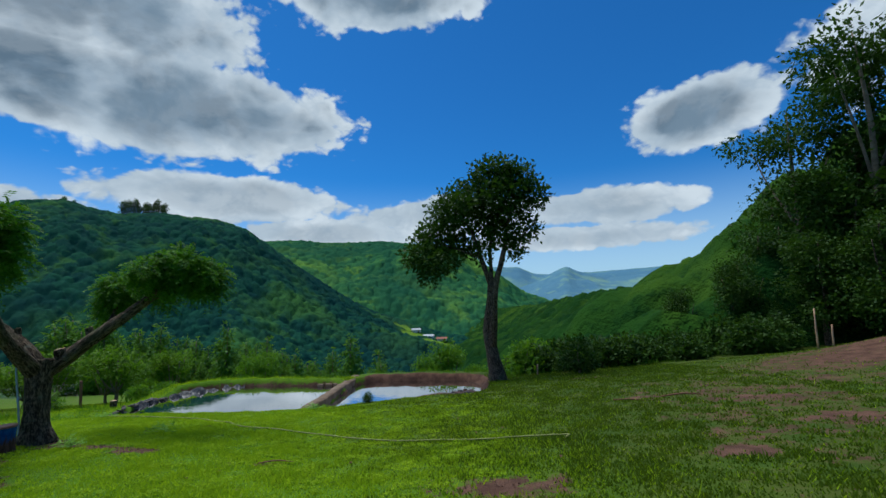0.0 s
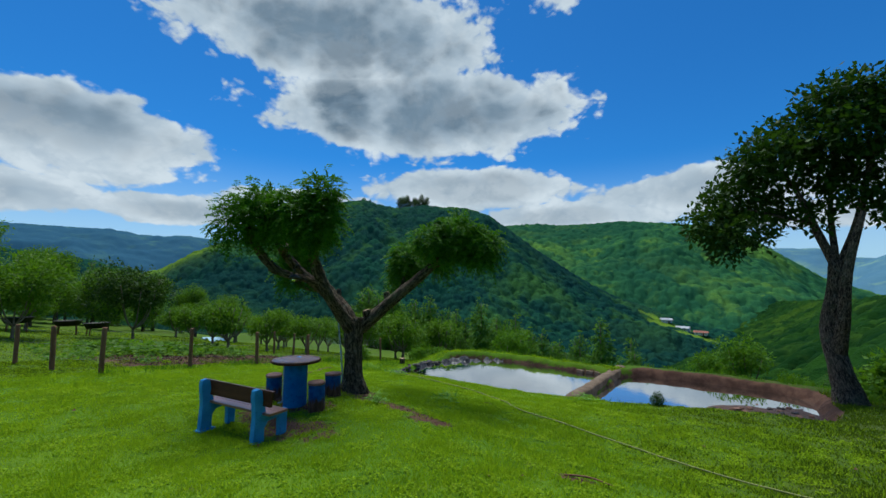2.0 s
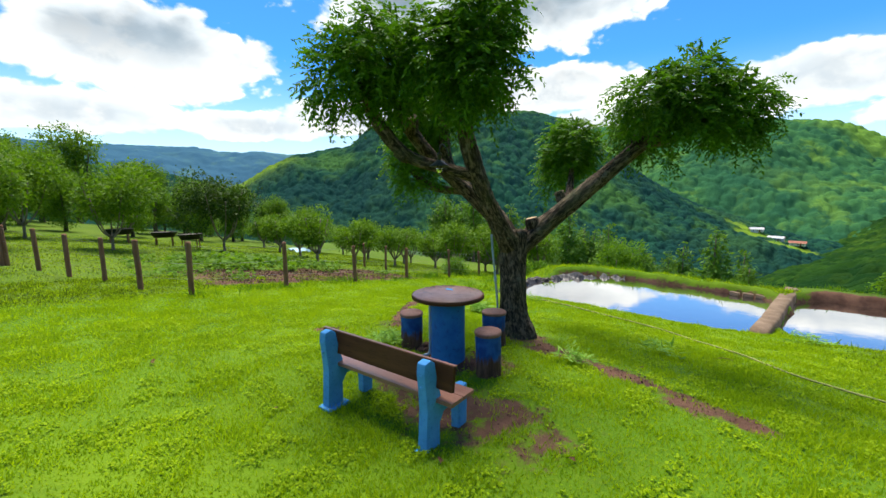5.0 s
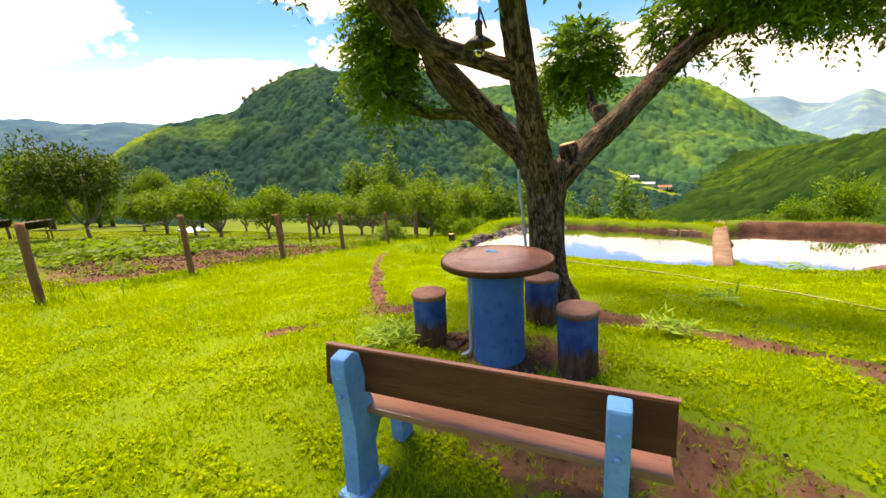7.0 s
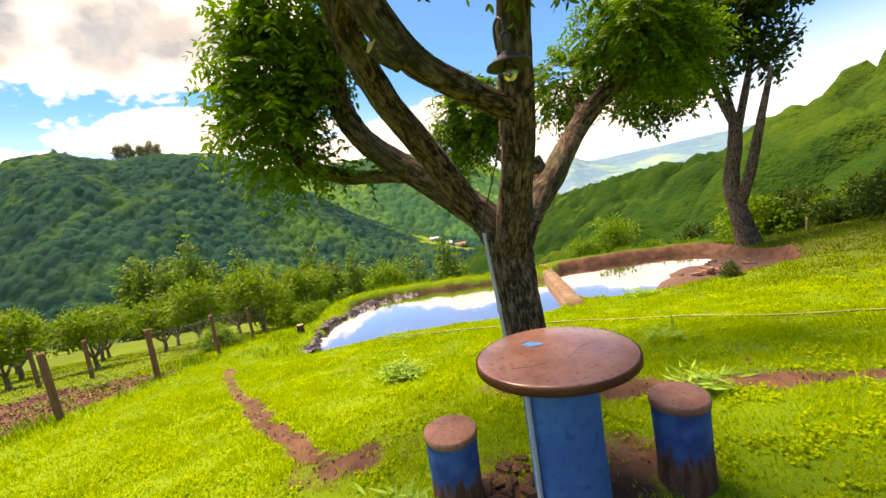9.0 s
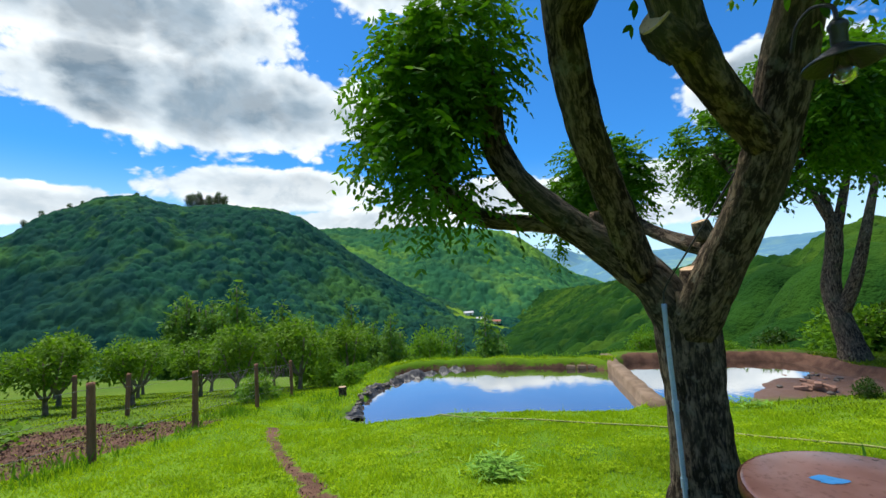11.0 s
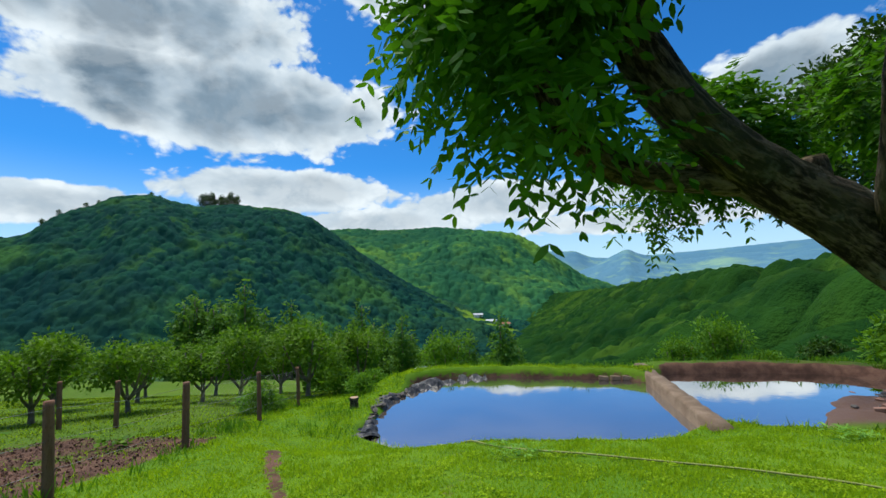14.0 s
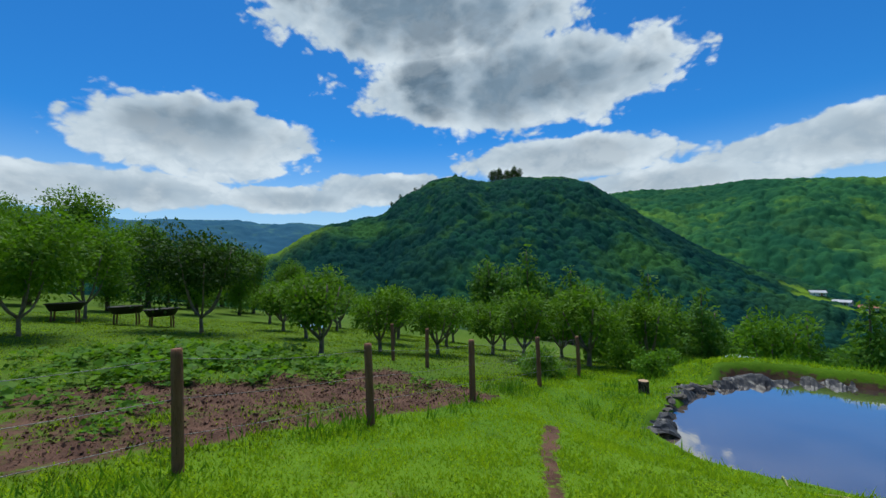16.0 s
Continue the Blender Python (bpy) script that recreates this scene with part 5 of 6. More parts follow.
def build_table():
    x, y = -7.36, 6.20
    z0 = land_z(x, y)
    t = thing("round_table", "round garden table with a brown top on a blue drum base", "table", pose(x, y, z0 - 0.02))
    part("drum", lathe([(0.19, -0.05), (0.19, 0.02), (0.185, 0.35), (0.188, 0.70), (0.19, 0.715)], 36), M_BLUE, t, "blue painted concrete drum", True)
    part("tabletop", lathe([(0.15, 0.716), (0.37, 0.716), (0.387, 0.720), (0.392, 0.732), (0.392, 0.750), (0.387, 0.763), (0.37, 0.768), (0.2, 0.769)], 56), M_TABLETOP, t, "worn brown tabletop with cracks", True)
    rim = bmesh.new()
    ring = [[rim.verts.new((math.cos(a) * r, math.sin(a) * r, h)) for a in (2 * math.pi * i / 56 for i in range(56))] for r, h in ((0.388, 0.719), (0.3965, 0.724), (0.3965, 0.757), (0.388, 0.763))]
    for lo, hi in zip(ring, ring[1:] + ring[:1]):
        for i in range(56):
            rim.faces.new((lo[i], lo[(i + 1) % 56], hi[(i + 1) % 56], hi[i]))
    part("rim", rim, M_PLANK_DARK, t, "dark brown worn edge", True)
    rnd = random.Random(6)
    # worn-through blue patch, crack
    bm = bmesh.new()
    ring = [bm.verts.new((-0.10 + 0.06 * math.cos(a) * rnd.uniform(0.4, 1.2), 0.12 + 0.034 * math.sin(a) * rnd.uniform(0.6, 1.2), 0.7715)) for a in (i * 0.45 for i in range(14))]
    bm.faces.new(ring)
    part("paint_patch", bm, M_BLUE_PALE, t, "bare light blue paint patch")
    crack = [(0.05, -0.10), (0.10, -0.03), (0.13, 0.02), (0.19, 0.05)]
    tubes_object("crack", [[(px, py, 0.7682, 0.0020) for px, py in crack]], M_METAL, t, 5)
    tubes_object("crack", [[(px, py, 0.7685, 0.0018) for px, py in ((-0.22, -0.16), (-0.14, -0.16), (-0.06, -0.14))]], M_METAL, t, 5)
    # conduit on the drum
    tubes_object("conduit", [[(-0.168, -0.115, 0.70, 0.014), (-0.170, -0.117, 0.4, 0.014), (-0.172, -0.118, 0.10, 0.014), (-0.185, -0.14, 0.05, 0.015), (-0.215, -0.18, 0.04, 0.015)]], M_PIPE, t, 10, label="pale blue plastic conduit with an elbow")


build_table()


def build_tree_conduit():
    t = thing("conduit_pipe", "thin pale blue plastic conduit running up the tree trunk", "pipe", pose(-7.6, 7.3, 0))
    pts = [(0.02, 0.07, -0.1), (0.02, 0.07, 0.25), (0.0, 0.035, 0.7), (-0.02, 0.0, 1.05), (-0.03, -0.02, 1.30)]
    tubes_object("pipe", [[(x, y, z, 0.014) for x, y, z in pts]], M_PIPE, t, 10)
    for i in (1, 2):
        x, y, z = pts[i]
        part("coupling", (lambda bm: (bm.transform(Matrix.Translation((x, y, z))), bm)[1])(lathe([(0.018, -0.03), (0.019, -0.028), (0.019, 0.028), (0.018, 0.03)], 12)), M_PIPE, t)
    tubes_object("cable", [[(-0.03, -0.02, 1.30, 0.005), (-0.02, -0.05, 1.40, 0.005), (0.06, -0.25, 1.62, 0.005), (0.18, -0.55, 1.95, 0.005), (0.24, -0.72, 2.10, 0.005)]], M_METAL, t, 6, label="thin dark cable")


build_tree_conduit()


def build_lamp():
    x, y, z = -7.40, 6.12, 2.11
    t = thing("hanging_lamp", "black enamel barn lamp with a clear bulb hanging from a limb", "lamp", pose(x, y, z))
    shade = lathe([(0.012, 0.075), (0.03, 0.062), (0.06, 0.045), (0.115, 0.012), (0.12, 0.0), (0.112, 0.004), (0.055, 0.036), (0.010, 0.05)], 28)
    shade.transform(Matrix.Diagonal((0.85, 0.85, 1, 1)))
    part("shade", shade, M_METAL, t, "flared black enamel shade", True)
    part("socket", lathe([(0.02, 0.045), (0.022, 0.05), (0.022, 0.115), (0.026, 0.12), (0.026, 0.135), (0.012, 0.15)], 18), M_METAL, t, "", True)
    part("bulb", lathe([(0.014, 0.04), (0.018, 0.02), (0.032, -0.01), (0.036, -0.03), (0.028, -0.052), (0.010, -0.064)], 18), M_BULB, t, "clear glass bulb", True)
    tubes_object("bracket", [[(0, 0, 0.145, 0.007), (0.0, 0.01, 0.20, 0.007), (-0.02, 0.06, 0.235, 0.007), (-0.035, 0.12, 0.21, 0.007), (-0.03, 0.17, 0.14, 0.007)]], M_METAL, t, 8, label="curved black bracket")


build_lamp()


# ---- garden fence ----
def build_fence():
    t = thing("wire_fence", "wire fence on weathered wooden posts round the vegetable garden", "fence")
    posts = [(-19.9, 2.3), (-18.4, 2.9), (-17.0, 3.4), (-15.9, 3.95), (-14.5, 4.4), (-13.35, 5.05), (-13.85, 7.15), (-14.2, 9.3), (-14.6, 11.5), (-15.0, 13.9), (-15.4, 16.1), (-17.8, 13.0), (-19.2, 12.9)]
    rnd = random.Random(23)
    tops = []
    for i, (x, y) in enumerate(posts):
        z, h = land_z(x, y), 1.02 + rnd.uniform(-0.05, 0.06)
        r = rnd.uniform(0.044, 0.056)
        lx, ly = rnd.uniform(-0.03, 0.03), rnd.uniform(-0.03, 0.03)
        tubes_object("post", [[(x, y, z - 0.25, r * 1.05), (x + lx * 0.4, y + ly * 0.4, z + h * 0.4, r), (x + lx, y + ly, z + h * 0.96, r * 0.97), (x + lx, y + ly, z + h, r * 0.8)]], M_POST, t, 12, 0.05, 200 + i, per=3)
        tops.append((x + lx, y + ly, z, h))
    for i in range(10):
        a, b = tops[i], tops[i + 1]
        for f in (0.30, 0.60, 0.93):
            sag = -0.05 if f > 0.9 else -0.02
            line = [(a[0], a[1], a[2] + a[3] * f, 0.003), ((a[0] + b[0]) / 2, (a[1] + b[1]) / 2, (a[2] + b[2]) / 2 + (a[3] + b[3]) / 2 * f + sag, 0.003), (b[0], b[1], b[2] + b[3] * f, 0.003)]
            tubes_object("wire", [line], M_WIRE, t, 4, per=4)
    # diamond netting on the last bays
    for i in (8, 9):
        a, b = np.array(tops[i]), np.array(tops[i + 1])
        lines = []
        run = np.hypot(*(b - a)[:2])
        n = int(run / 0.13)
        for k in range(-7, n):
            for sgn in (1, -1):
                u0, u1 = k * 0.13, k * 0.13 + 0.9
                if sgn < 0:
                    u0, u1 = u1, u0
                pts = []
                for s in (0.0, 1.0):
                    u = u0 + (u1 - u0) * s
                    v = 0.08 + 0.88 * s
                    pts.append((u, v))
                (ua, va), (ub, vb) = pts
                lo, hi = sorted((ua, ub))
                if hi < 0.05 or lo > run - 0.05:
                    continue
                def clip(u, v):
                    c = min(max(u, 0), run)
                    w = va + (vb - va) * (c - ua) / (ub - ua)
                    g = a + (b - a) * (c / run)
                    return (g[0], g[1], g[2] + w, 0.001)
                lines.append([clip(ua, va), clip(ub, vb)])
        tagged(tubes_object("netting", lines, M_WIRE, t, 3, per=0), kind="stuff")


build_fence()


def build_rail_fence():
    t = thing("rail_fence", "low dark brown plank fence beside the trellis", "fence")
    pts = [(-20.6, 1.9), (-22.4, 0.9), (-24.3, -0.1), (-26.3, -1.1)]
    for i, (x, y) in enumerate(pts):
        part("post", box((0.12, 0.12, 1.25), pose(x, y, land_z(x, y) + 0.55), 0.012), M_POST, t)
    for (ax, ay), (bx, by) in zip(pts, pts[1:]):
        ang = math.degrees(math.atan2(by - ay, bx - ax))
        L = math.hypot(bx - ax, by - ay)
        for h in (0.25, 0.55, 0.88):
            zc = (land_z(ax, ay) + land_z(bx, by)) / 2 + h
            part("rail", box((L, 0.04, 0.17), pose((ax + bx) / 2, (ay + by) / 2, zc, 0, 0, ang), 0.006), M_PLANK_DARK, t)
    g = thing("gate_post", "pair of tall crooked gate poles with leaning boards", "gate", pose(-20.0, 2.2, land_z(-20.0, 2.2)))
    for dx, h in ((-0.28, 2.2), (0.12, 2.3)):
        tubes_object("pole", [[(dx, 0, -0.2, 0.06), (dx + 0.03, 0, 1.0, 0.055), (dx + 0.02, 0.02, h, 0.045)]], M_POST, g, 10, 0.05, 7)
    part("board", box((0.35, 0.04, 1.15), pose(-0.05, -0.06, 0.55, 0, 6, 0), 0.006), M_PLANK_DARK, g)
    part("pale_board", box((0.13, 0.03, 1.1), pose(0.50, -0.05, 0.5, 0, -14, 0), 0.006), M_WHITE, g, "leaning weathered white board")
    # trellis with a leafy roof
    p = thing("grape_trellis", "low wooden trellis covered with dark green vine leaves", "trellis", pose(-25.5, -3.2, land_z(-25.5, -3.2)))
    for dx in (-3.2, 0, 3.2):
        for dy in (-2, 2):
            tubes_object("pole", [[(dx, dy, -0.2, 0.06), (dx, dy, 1.0, 0.055), (dx, dy, 1.95, 0.05)]], M_POST, p, 8, 0.05, 9)
    for dy in (-2, 0, 2):
        part("beam", box((7.0, 0.08, 0.08), pose(0, dy, 1.95), 0.008), M_POST, p)
    rng = np.random.default_rng(77)
    quads_object("vine", simple_crown(rng, [(x, y, 2.08, 0.9, 0.22) for x in (-3, -1.8, -0.6, 0.6, 1.8, 3) for y in (-1.8, -0.6, 0.6, 1.8)], 3500, 0.16, 0.12, 0.3, 0.2), M_LEAF_CITRUS, p)


build_rail_fence()


def build_troughs():
    for i, (x, y, turn) in enumerate(((-29.9, 5.7, 80), (-29.3, 7.45, 75), (-28.7, 8.5, 95))):
        t = thing("planter_tub", "black plastic tub raised on short wooden legs in the garden", "tub", pose(x, y, land_z(x, y), 0, 0, turn), "garden tubs")
        bm = lathe([(0.30, 0.42), (0.38, 0.66), (0.41, 0.68), (0.41, 0.70), (0.37, 0.70), (0.30, 0.50)], 20)
        bm.transform(Matrix.Diagonal((1.5, 0.85, 1, 1)))
        part("tub", bm, M_BLACK, t, "", True)
        for dx in (-0.35, 0.35):
            for dy in (-0.2, 0.2):
                tubes_object("leg", [[(dx, dy, -0.1, 0.03), (dx, dy, 0.2, 0.03), (dx * 0.95, dy * 0.95, 0.45, 0.03)]], M_POST, t, 7, per=2)
    b = thing("tarpaulin", "crumpled light blue plastic sheet lying in the orchard grass", "tarpaulin", pose(-31.0, 15.4, land_z(-31.0, 15.4)))
    X, Y = np.meshgrid(np.linspace(-0.8, 0.8, 16), np.linspace(-0.5, 0.5, 12))
    Z = 0.28 + 0.14 * fbm(X, Y, 0.35, 2.0, 3) - 0.25 * (X ** 2 + Y ** 2)
    s = grid_object("sheet", X, Y, np.maximum(Z, 0.02), M_TARP)
    s.parent = b


build_troughs()


# ---- pond edge ----
def build_dam():
    ob = thing("dam_wall", "muddy concrete dividing wall between the two ponds", "wall")
    bm = bmesh.new()
    rnd = random.Random(9)
    n = 22
    rows = []
    for i in range(n + 1):
        y = 14.5 + (20.5 - 14.5) * i / n
        top = -1.30 + rnd.uniform(-0.02, 0.02)
        x = -5.66 + rnd.uniform(-0.012, 0.012)
        rows.append([bm.verts.new((x + dx, y, z)) for dx, z in ((-0.24, -2.2), (-0.19, top - 0.06), (-0.15, top), (0.15, top + rnd.uniform(-0.01, 0.01)), (0.19, top - 0.06), (0.24, -2.2))])
    for a, b in zip(rows, rows[1:]):
        for k in range(5):
            bm.faces.new((a[k], b[k], b[k + 1], a[k + 1]))
    bm.faces.new(rows[0])
    bm.faces.new(rows[-1][::-1])
    bmesh.ops.recalc_face_normals(bm, faces=bm.faces[:])
    part("wall_body", bm, M_CONCRETE, ob, "", True)


build_dam()


def stone(size, seed, detail=2):
    bm = bmesh.new()
    bmesh.ops.create_icosphere(bm, subdivisions=detail, radius=1.0)
    rnd = random.Random(seed)
    off = Vector((rnd.uniform(0, 50), rnd.uniform(0, 50), 0))
    for v in bm.verts:
        k = 1 + 0.35 * noise.noise(v.co * 1.3 + off)
        v.co = Vector((v.co.x * size[0], v.co.y * size[1], v.co.z * size[2])) * k
    return bm


def build_pond_stones():
    rnd = random.Random(14)
    path = smooth_line([(-12.75, 14.9), (-12.95, 15.8), (-12.95, 16.6), (-12.7, 17.4)], 5)
    for i, (x, y) in enumerate(path):
        x, y = x + rnd.uniform(-0.10, 0.10), y + rnd.uniform(-0.10, 0.10)
        ob = part("stone", stone((rnd.uniform(0.09, 0.18), rnd.uniform(0.07, 0.12), rnd.uniform(0.03, 0.05)), i, 1), M_STONE, None, "flat grey stone holding down the pond liner")
        ob.matrix_basis = pose(x, y, max(land_z(x, y), WATER_Z) + 0.05, rnd.uniform(-22, 22), rnd.uniform(-22, 22), rnd.uniform(0, 180))
        tagged(ob, category="stone", group="pond edging stones")
    # crumpled liner pulled up over the rim
    L = smooth_line([(-12.3, 13.9), (-12.72, 14.7), (-12.88, 15.7), (-12.85, 16.6), (-12.6, 17.4), (-12.1, 18.3), (-11.4, 19.0), (-10.6, 19.35)], 22)
    X, Y, Z = [], [], []
    for i, (x, y) in enumerate(L):
        lift = 0.75 + 0.5 * math.sin(i * 0.21) * math.sin(i * 0.083 + 1) + 0.25 * math.sin(i * 0.57)
        wide = 0.50 + 0.16 * math.sin(i * 0.17 + 2) + 0.10 * math.sin(i * 0.71)
        for k in range(9):
            s = k / 8
            dx, dy = (x + 9.5), (y - 16.7)
            n = math.hypot(dx, dy)
            u = s * wide - 0.16
            X.append(x + dx / n * u + rnd.uniform(-0.015, 0.015))
            Y.append(y + dy / n * u + rnd.uniform(-0.015, 0.015))
            fold = 0.05 * math.sin(i * 0.55 + s * 5) * math.sin(s * 3.1)
            Z.append(WATER_Z - 0.05 + 0.17 * lift * math.sin(min(s * 2.5, 2.2)) + fold + rnd.uniform(-0.014, 0.014))
    shape = (len(L), 9)
    ob = grid_object("pond_liner", np.array(X).reshape(shape), np.array(Y).reshape(shape), np.array(Z).reshape(shape), M_SHEET, (), "crumpled black plastic liner showing at the pond edge")
    ob.data.polygons.foreach_set("use_smooth", np.zeros(len(ob.data.polygons), dtype=bool))
    tagged(ob, category="pond liner")
    for i, (x, y, s) in enumerate(((-7.0, 19.35, 1), (-6.65, 19.4, 1), (-6.3, 19.42, 1.0))):
        ob = part("concrete_block", box((0.28, 0.16, 0.13), None, 0.03), M_CONCRETE, None, "rough stone block lying by the dam wall")
        ob.matrix_basis = pose(x, y, WATER_Z + 0.06 + (0.13 if i == 3 else 0), 0, 4, rnd.uniform(-20, 20))
        tagged(ob, category="block", group="blocks by the dam")
    for i in range(7):
        x, y = -1.75 + rnd.uniform(-0.45, 0.45), 16.35 + rnd.uniform(-0.25, 0.25)
        ob = part("brick", box((0.27, 0.14, 0.09), None, 0.012), M_BRICK, None, "reddish clay brick in a loose heap on the mud")
        ob.matrix_basis = pose(x, y, max(land_z(x, y), WATER_Z) + 0.05 + 0.05 * (i % 3), rnd.uniform(-15, 15), rnd.uniform(-15, 15), rnd.uniform(0, 180))
        tagged(ob, category="brick", group="brick heap")
    for i in range(26):
        x, y = rnd.uniform(-2.4, 0.0), rnd.uniform(15.9, 18.6)
        ob = part("pebble", stone((rnd.uniform(0.04, 0.11), rnd.uniform(0.04, 0.09), 0.04), 300 + i), M_BRICK if i % 2 else M_STONE, None, "small muddy stone on the pond bed", True)
        ob.matrix_basis = pose(x, y, land_z(x, y) + 0.02, 0, 0, rnd.uniform(0, 180))
        tagged(ob, category="stone", group="pond bed stones")


build_pond_stones()


def build_stump():
    x, y = -13.55, 15.6
    t = thing("tree_stump", "short sawn tree stump in the grass by the pond", "stump", pose(x, y, land_z(x, y)))
    tubes_object("stem", [[(0, 0, -0.1, 0.13), (0, 0, 0.1, 0.11), (0, 0.01, 0.26, 0.11)]], M_BARK, t, 12, 0.08, 4)
    part("cut_face", lathe([(0.10, 0.258), (0.10, 0.268)], 14, 0.04), M_CUTWOOD, t, "pale sawn face")


build_stump()


# ---- hose, cut greens, litter ----
def build_hose():
    pts = [(-10.9, 13.6), (-10.4, 12.4), (-9.6, 11.2), (-8.6, 10.9), (-7.2, 10.7), (-6.0, 10.15), (-5.3, 9.7), (-4.7, 9.1), (-3.7, 8.75), (-2.5, 8.45), (-1.7, 8.25), (-1.0, 8.03), (-0.2, 7.75), (0.5, 7.5), (1.15, 7.35), (1.5, 7.2), (1.45, 7.05)]
    line = [(x, y, land_z(x, y) + 0.03, 0.012) for x, y in [tuple(p) for p in smooth_line(pts, 5)]]
    ob = tubes_object("garden_hose", [line], M_HOSE, None, 8, per=2, label="faded yellowish garden hose lying across the lawn")
    tagged(ob, category="hose")


build_hose()


def greens(x, y, r, count, seed, label, length=0.13):
    rng = np.random.default_rng(seed)
    p = np.stack([rng.normal(0, r * 0.5, count), rng.normal(0, r * 0.35, count), np.abs(rng.normal(0, 0.045, count)) + 0.055], 1)
    way = np.stack([rng.normal(size=count), rng.normal(size=count), rng.uniform(-0.05, 0.35, count)], 1)
    L = length * rng.uniform(0.5, 1.3, count)
    ob = quads_object("cut_grass", leaf_quads(rng, p, way, L, L * 0.11 + 0.004), M_CUTGRASS, None, label)
    ob.matrix_basis = pose(x, y, land_z(x, y))
    tagged(ob, category="cut plants")


greens(-8.75, 8.4, 0.24, 480, 1, "heap of freshly cut pale green stems on the lawn")
greens(-8.22, 6.0, 0.24, 190, 2, "wilting cut green stems beside a stool")
greens(-6.3, 7.05, 0.16, 130, 3, "cut leafy twigs lying on the worn path")
greens(-9.3, 10.75, 0.28, 110, 4, "cut green stems lying by the hose")
greens(-5.9, 8.6, 0.24, 60, 5, "few cut stalks scattered on the lawn", 0.18)
greens(-4.7, 12.8, 0.28, 80, 6, "pale tuft of cut grass on the bank", 0.18)


def build_litter():
    rnd = random.Random(66)
    for i in range(26):
        x, y = rnd.uniform(-9.5, 1.5), rnd.uniform(3.0, 9.5)
        bm = bmesh.new()
        c = [bm.verts.new((0.026 * math.cos(a) * (1.5 if k % 2 else 0.8), 0.016 * math.sin(a), 0.007 * math.sin(2 * a))) for k, a in enumerate(j * math.pi / 4 for j in range(8))]
        bm.faces.new(c)
        bmesh.ops.solidify(bm, geom=bm.faces[:], thickness=0.003)
        ob = part("dry_leaf", bm, M_POST, None, "curled dry brown leaf lying on the grass")
        ob.matrix_basis = pose(x, y, land_z(x, y) + 0.035, rnd.uniform(-20, 20), rnd.uniform(-20, 20), rnd.uniform(0, 360))
        tagged(ob, category="leaf", group="fallen leaves")
    for i in range(26):
        a = rnd.uniform(0, 6.28)
        ob = part("soil_clod", stone((rnd.uniform(0.02, 0.06), rnd.uniform(0.02, 0.045), rnd.uniform(0.015, 0.035)), 500 + i, 1), M_SOIL, None, "dark clod of dug soil beside the table base")
        x, y = -7.66 + 0.16 * math.cos(a) * rnd.random(), 6.28 + 0.25 * math.sin(a) * rnd.random()
        ob.matrix_basis = pose(x, y, land_z(x, y) + 0.015, 0, 0, rnd.uniform(0, 180))
        tagged(ob, category="soil clod", group="clods by the table")
    for i, (x, y, L, turn) in enumerate(((6.1, 7.2, 0.8, 20), (3.3, 9.7, 0.7, -10), (4.4, 10.0, 0.9, 15), (-5.3, 9.0, 0.2, 30), (-2.6, 6.5, 0.5, 10), (8.0, 15.0, 0.6, 70))):
        ob = tubes_object("stick", [[(-L / 2, 0, 0.02, 0.018 * L), (0, 0.05 * L, 0.035, 0.022 * L), (L / 2, -0.02, 0.02, 0.010 * L)]], M_POST, None, 7, 0.1, i, "dry grey stick lying on the lawn")
        ob.matrix_basis = pose(x, y, land_z(x, y), 0, 0, turn)
        tagged(ob, category="stick", group="fallen sticks")


build_litter()


def build_vegetables():
    rng = np.random.default_rng(88)
    rnd = random.Random(88)
    kinds = []
    for k in range(3):
        n = 44
        a = rng.uniform(0, 6.28, n)
        r = rng.uniform(0.05, 0.42, n)
        base = np.stack([r * np.cos(a), r * np.sin(a), rng.uniform(0.10, 0.30, n)], 1)
        way = np.stack([np.cos(a), np.sin(a), rng.uniform(-0.3, 0.3, n)], 1)
        L = rng.uniform(0.10, 0.20, n)
        t = thing("squash_plant", "broad-leaved green squash plant in the vegetable bed", "vegetable")
        quads_object("leaves", leaf_quads(rng, base, way, L, L * 0.95), M_LEAF_BUSH if k else M_LEAF_CITRUS, t)
        tubes_object("stem", [[(0, 0, -0.03, 0.012), (0.05, 0.02, 0.12, 0.010), (0.10, 0.05, 0.2, 0.006)]], M_CUTGRASS, t, 6, per=2)
        kinds.append(t)
    spots = [(rnd.uniform(-22.5, -17.4), rnd.uniform(6.2, 10.6), rnd.uniform(0.6, 1.05)) for _ in range(90)] + [(rnd.uniform(-22, -16), rnd.uniform(4.6, 6.6), rnd.uniform(0.45, 0.75)) for _ in range(18)]
    spots += [(rnd.uniform(-20, -15.2), rnd.uniform(6.5, 12), rnd.uniform(0.3, 0.6)) for _ in range(18)]
    for k in range(3):
        scatter(kinds[k], spots[k::3], "vegetable bed", rnd)


build_vegetables()


